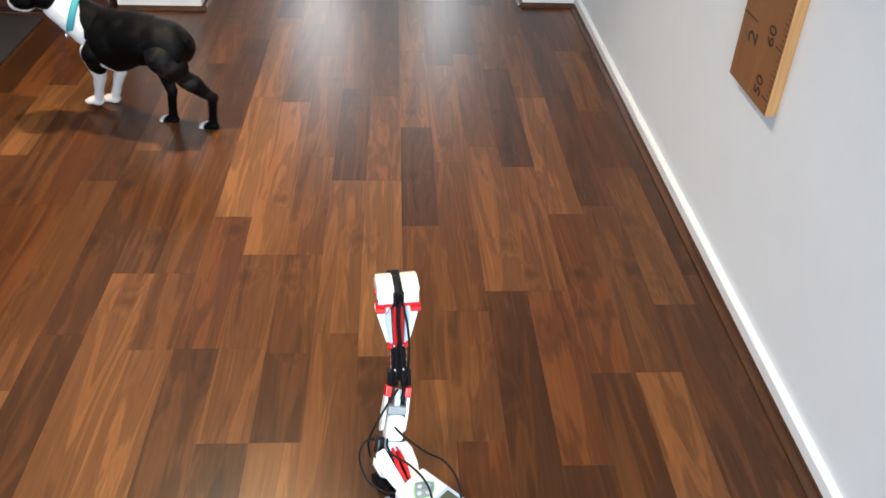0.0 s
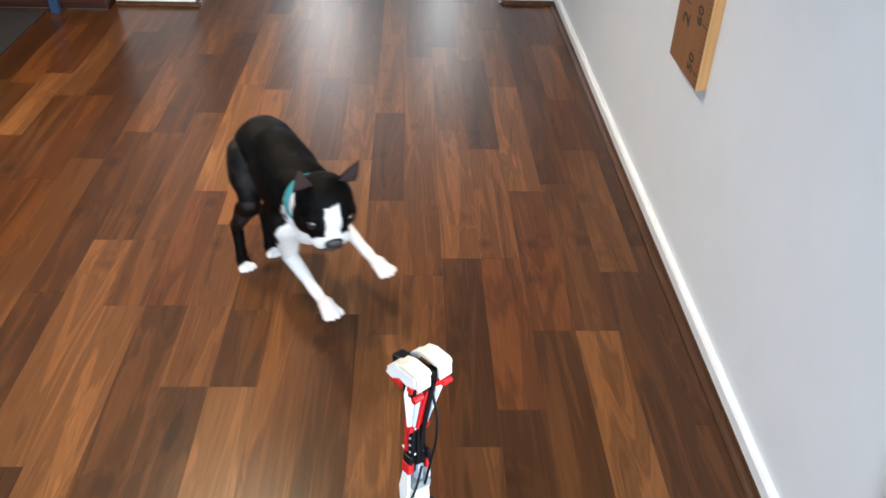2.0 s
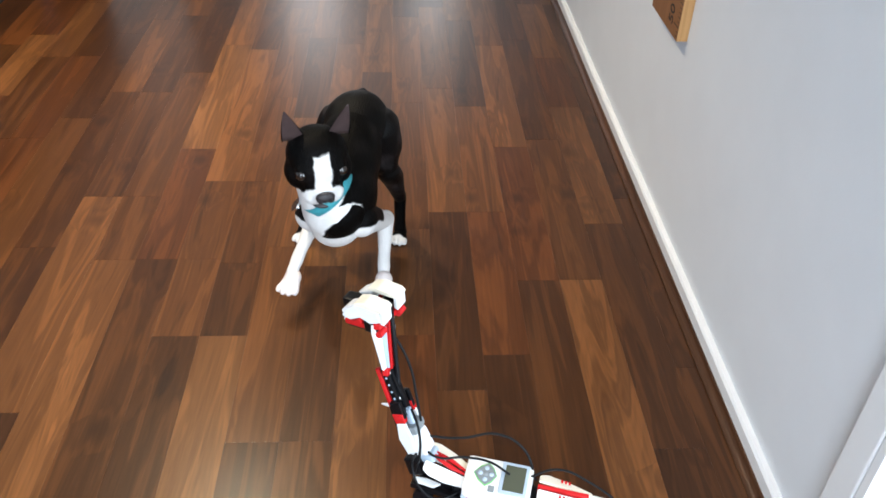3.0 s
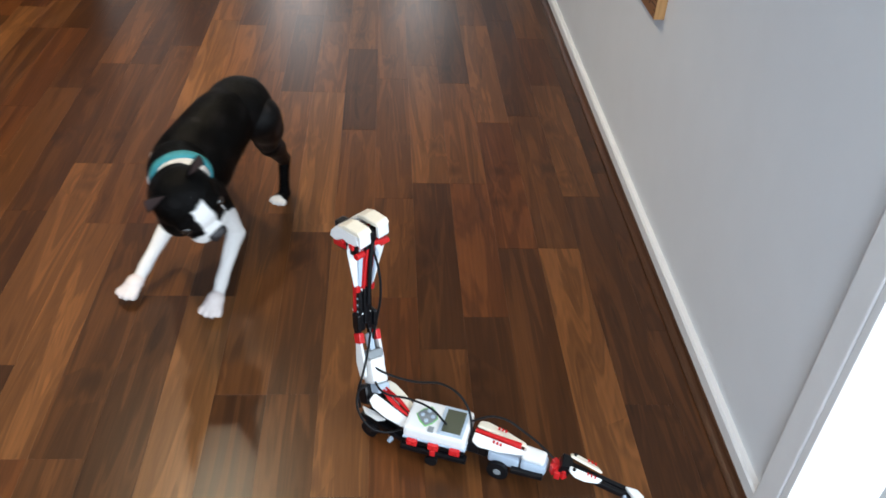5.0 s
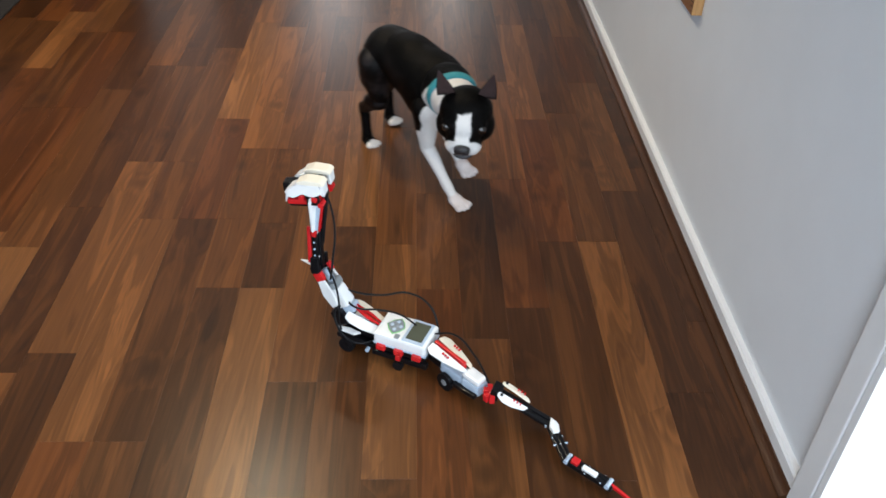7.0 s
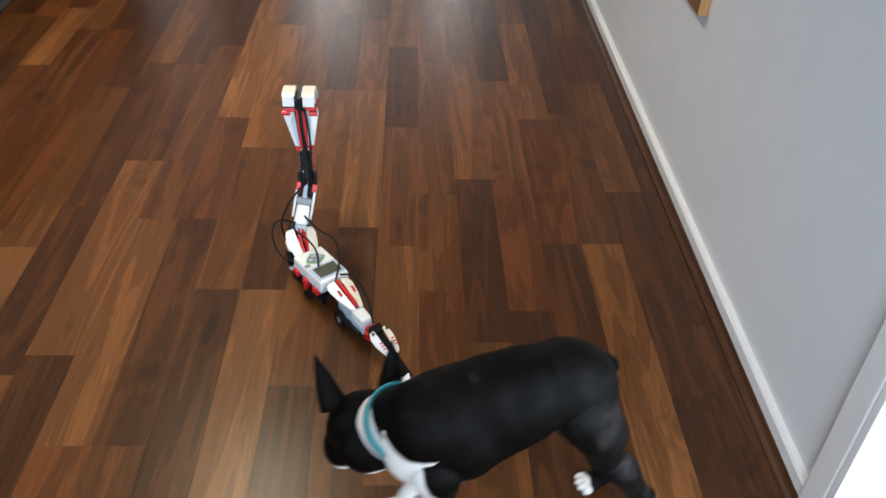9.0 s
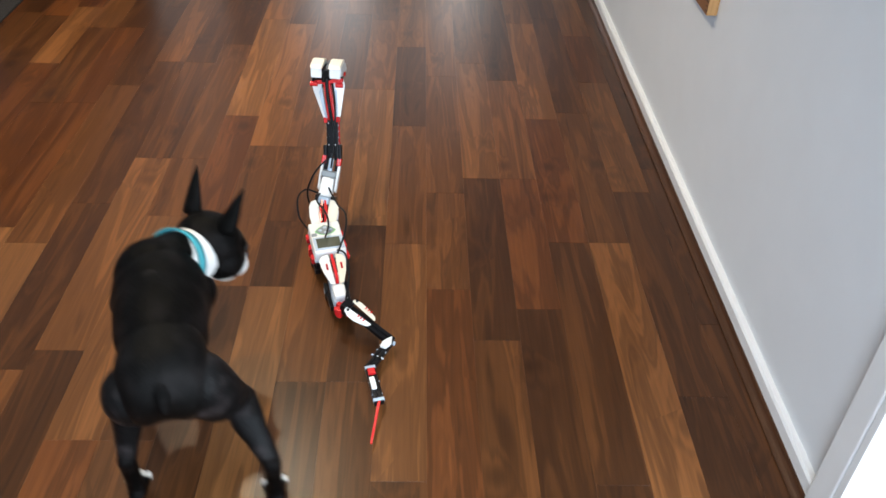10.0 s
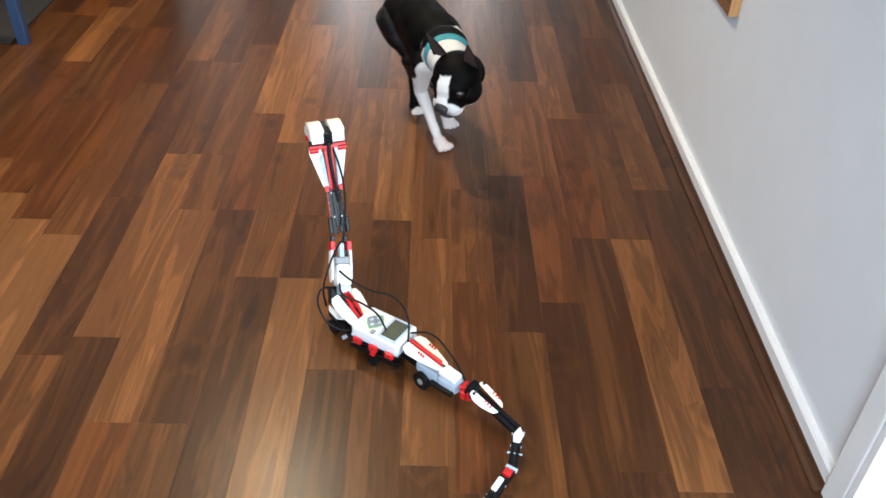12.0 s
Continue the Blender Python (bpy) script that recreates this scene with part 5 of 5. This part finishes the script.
SNAKE_HEAD = [
    (0, -0.017, -0.57, 0.36), (0.5, -0.004, -0.672, 0.36), (1, 0.027, -0.759, 0.36), (1.5, 0.065, -0.841, 0.36),
    (2, 0.115, -0.906, 0.36), (2.5, 0.074, -0.883, 0.36), (4.5, 0.12, -0.915, 0.36), (5, 0.079, -0.836, 0.36),
    (5.5, 0.061, -0.774, 0.36), (6, 0.004, -0.719, 0.36), (6.5, -0.068, -0.731, 0.36), (7, -0.106, -0.718, 0.36),
    (9, -0.154, -0.377, 0.36), (9.5, -0.133, -0.301, 0.36), (10, -0.127, -0.256, 0.36), (10.5, -0.143, -0.363, 0.36),
    (11, -0.151, -0.482, 0.36), (11.5, -0.165, -0.504, 0.36), (12, -0.171, -0.561, 0.36),
]


# ---- what moves ----
def frame_to(a, b, up=(0, 0, 1), roll=0.0):
    """The pose at a whose y points to b and whose z leans to up."""
    yv = (Vector(b) - Vector(a)).normalized()
    xv = yv.cross(Vector(up)).normalized()
    zv = xv.cross(yv)
    return Matrix.Translation(a) @ Matrix((xv, yv, zv)).transposed().to_4x4() @ pose(0, 0, 0, 0, roll, 0)


def bend(a, b, l1, l2, towards):
    """The middle joint of a two-link limb from a that reaches for b, bending towards a direction, and the reached end."""
    a, b, w = Vector(a), Vector(b), Vector(towards)
    d = b - a
    n = max(0.02, min(d.length, (l1 + l2) * 0.995))
    u = d.normalized()
    side = (w - u * w.dot(u)).normalized()
    c = (l1 * l1 - l2 * l2 + n * n) / (2 * n)
    h = math.sqrt(max(0.0, l1 * l1 - c * c))
    return a + u * c + side * h, a + u * n


def keyed(ob, host, rows):
    walk(ob, [(t, host[t].inverted() @ m) for t, m in rows])


def move_snake():
    nodes = {k: {r[0]: Vector(r[1:]) for r in rows} for k, rows in (
        ("b2", SNAKE_BRICK_FRONT), ("b1", SNAKE_BRICK_REAR), ("s4", SNAKE_RED_JOINT), ("s3", SNAKE_TAIL_A), ("s2", SNAKE_TAIL_B), ("s1", SNAKE_TAIL_C),
        ("s0", SNAKE_TIP), ("j", SNAKE_NECK), ("lo", SNAKE_HOOD_LOW), ("hi", SNAKE_HOOD_TOP), ("h", SNAKE_HEAD))}
    times = [r[0] for r in SNAKE_NECK]
    host, out = {}, {k: [] for k in ("brick", "rear", "ta", "tb", "tc", "tip", "coup", "neck", "upper", "hood", "head")}
    for t in times:
        n = {k: v[t] for k, v in nodes.items()}
        flat = lambda v: Vector((v.x, v.y, 0))
        host[t] = frame_to(flat(n["b1"]), flat(n["b2"]))
        out["brick"].append((t, host[t]))
        out["rear"].append((t, frame_to(flat(n["s4"]), flat(n["b1"]))))
        out["ta"].append((t, frame_to(n["s3"] - Vector((0, 0, 0.008)), n["s4"])))
        out["tb"].append((t, frame_to(n["s2"] - Vector((0, 0, 0.008)), n["s3"] - Vector((0, 0, 0.008)))))
        out["tc"].append((t, frame_to(n["s1"] - Vector((0, 0, 0.010)), n["s2"] - Vector((0, 0, 0.008)))))
        out["tip"].append((t, frame_to(n["s0"] - Vector((0, 0, 0.008)), n["s1"] - Vector((0, 0, 0.008)))))
        ahead = flat(n["j"] - n["b2"]).normalized()
        fwd = (flat(n["b2"] - n["b1"]).normalized() + ahead).normalized()
        out["coup"].append((t, frame_to(flat(n["b2"]) + fwd * 0.006, flat(n["b2"]) + fwd)))
        n0 = flat(n["b2"]) + fwd * 0.070 + Vector((0, 0, 0.075))
        out["neck"].append((t, frame_to(n0, n["j"], -ahead)))
        out["upper"].append((t, frame_to(n["j"], n["lo"], -ahead)))
        out["hood"].append((t, frame_to(n["lo"], n["hi"], -ahead)))
        face = (flat(n["h"] - n["hi"]).normalized() * 0.6 + ahead * 0.8).normalized()
        start = n["hi"] + Vector((0, 0, 0.012))
        out["head"].append((t, frame_to(start + face * 0.012, start + face + Vector((0, 0, -0.10)))))
    walk(snake, [(t, host[t]) for t in times])
    for ob, k in ((brick, "brick"), (rear, "rear"), (tail_a, "ta"), (tail_b, "tb"), (tail_c, "tc"), (tip, "tip"), (coup, "coup"), (neck, "neck"),
                  (upper, "upper"), (hood, "hood"), (head, "head")):
        keyed(ob, host, out[k])


def move_dog():
    rows = {k: {r[0]: Vector(r[1:]) for r in v} for k, v in (
        ("p", DOG_PELVIS), ("c", DOG_CHEST), ("h", DOG_HEAD), ("n", DOG_NOSE), ("fl", DOG_FRONT_LEFT), ("fr", DOG_FRONT_RIGHT),
        ("hl", DOG_HIND_LEFT), ("hr", DOG_HIND_RIGHT))}
    times = [r[0] for r in DOG_PELVIS]
    host, out = {}, {}
    put = lambda key, t, m: out.setdefault(key, []).append((t, m))
    for t in times:
        g = {k: v[t] for k, v in rows.items()}
        centre, axis = (g["p"] + g["c"]) / 2, (g["c"] - g["p"]).normalized()
        pel, che = centre - axis * BODY / 2, centre + axis * BODY / 2
        mid = centre + Vector((0, 0, 0.006))
        host[t] = frame_to(Vector((pel.x, pel.y, 0)), Vector((che.x, che.y, 0)))
        mr = frame_to(mid, che)
        mh = frame_to(pel, mid)
        put(ribs, t, mr)
        put(hips, t, mh)
        base = che + mr.to_3x3() @ Vector((0, -0.016, 0.026))
        reach = (g["h"] - base).normalized()
        start = (base + g["h"]) / 2 - reach * 0.050
        put(nape, t, frame_to(start, start + reach))
        nose = (g["n"] - g["h"]).normalized()
        put(skull, t, frame_to(g["h"] - nose * 0.006 + reach * 0.010 + Vector((0, 0, 0.002)), g["n"] + reach * 0.010, roll=DOG_TILT.get(t, 0)))
        for side, s, f, h in (("left", -1, "fl", "hl"), ("right", 1, "fr", "hr")):
            a, b, c, d, e, p, q = LEGS[side]
            fwd, out_x = mr.to_3x3() @ Vector((0, 1, 0)), mr.to_3x3() @ Vector((s, 0, 0))
            hip_x, hip_f = mh.to_3x3() @ Vector((s, 0, 0)), mh.to_3x3() @ Vector((0, 1, 0))
            level = Vector((fwd.x, fwd.y, 0)).normalized()
            hlevel = Vector((hip_f.x, hip_f.y, 0)).normalized()
            sh = che + mr.to_3x3() @ Vector((s * 0.048, -0.012, -0.028))
            foot = g[f] + Vector((0, 0, 0.010))
            el, end = bend(sh, foot, UP_F, LO_F, -level + out_x * 0.05)
            put(a, t, frame_to(sh, el, level))
            put(b, t, frame_to(el, end, level))
            ray = end - sh
            toes = (level + Vector((ray.x, ray.y, 0)) * 4).normalized()
            put(p, t, frame_to(end, end + toes + Vector((0, 0, -0.15 if end.z > 0.03 else 0))))
            hp = pel + mh.to_3x3() @ Vector((s * 0.040, -0.010, -0.020))
            hf = g[h] + Vector((0, 0, 0.010))
            hock = hf - hlevel * 0.010 + Vector((0, 0, META * 0.93))
            kn, hk = bend(hp, hock, UP_H, LO_H, hlevel + hip_x * 0.06)
            put(c, t, frame_to(hp, kn, hlevel))
            put(d, t, frame_to(kn, hk, hlevel))
            put(e, t, frame_to(hk, hf, hlevel))
            sole = hk + (hf - hk).normalized() * META
            put(q, t, frame_to(sole, sole + hlevel))
    walk(dog, [(t, host[t]) for t in times])
    for ob, r in out.items():
        keyed(ob, host, r)


def motions():
    move_snake()
    move_dog()


motions()
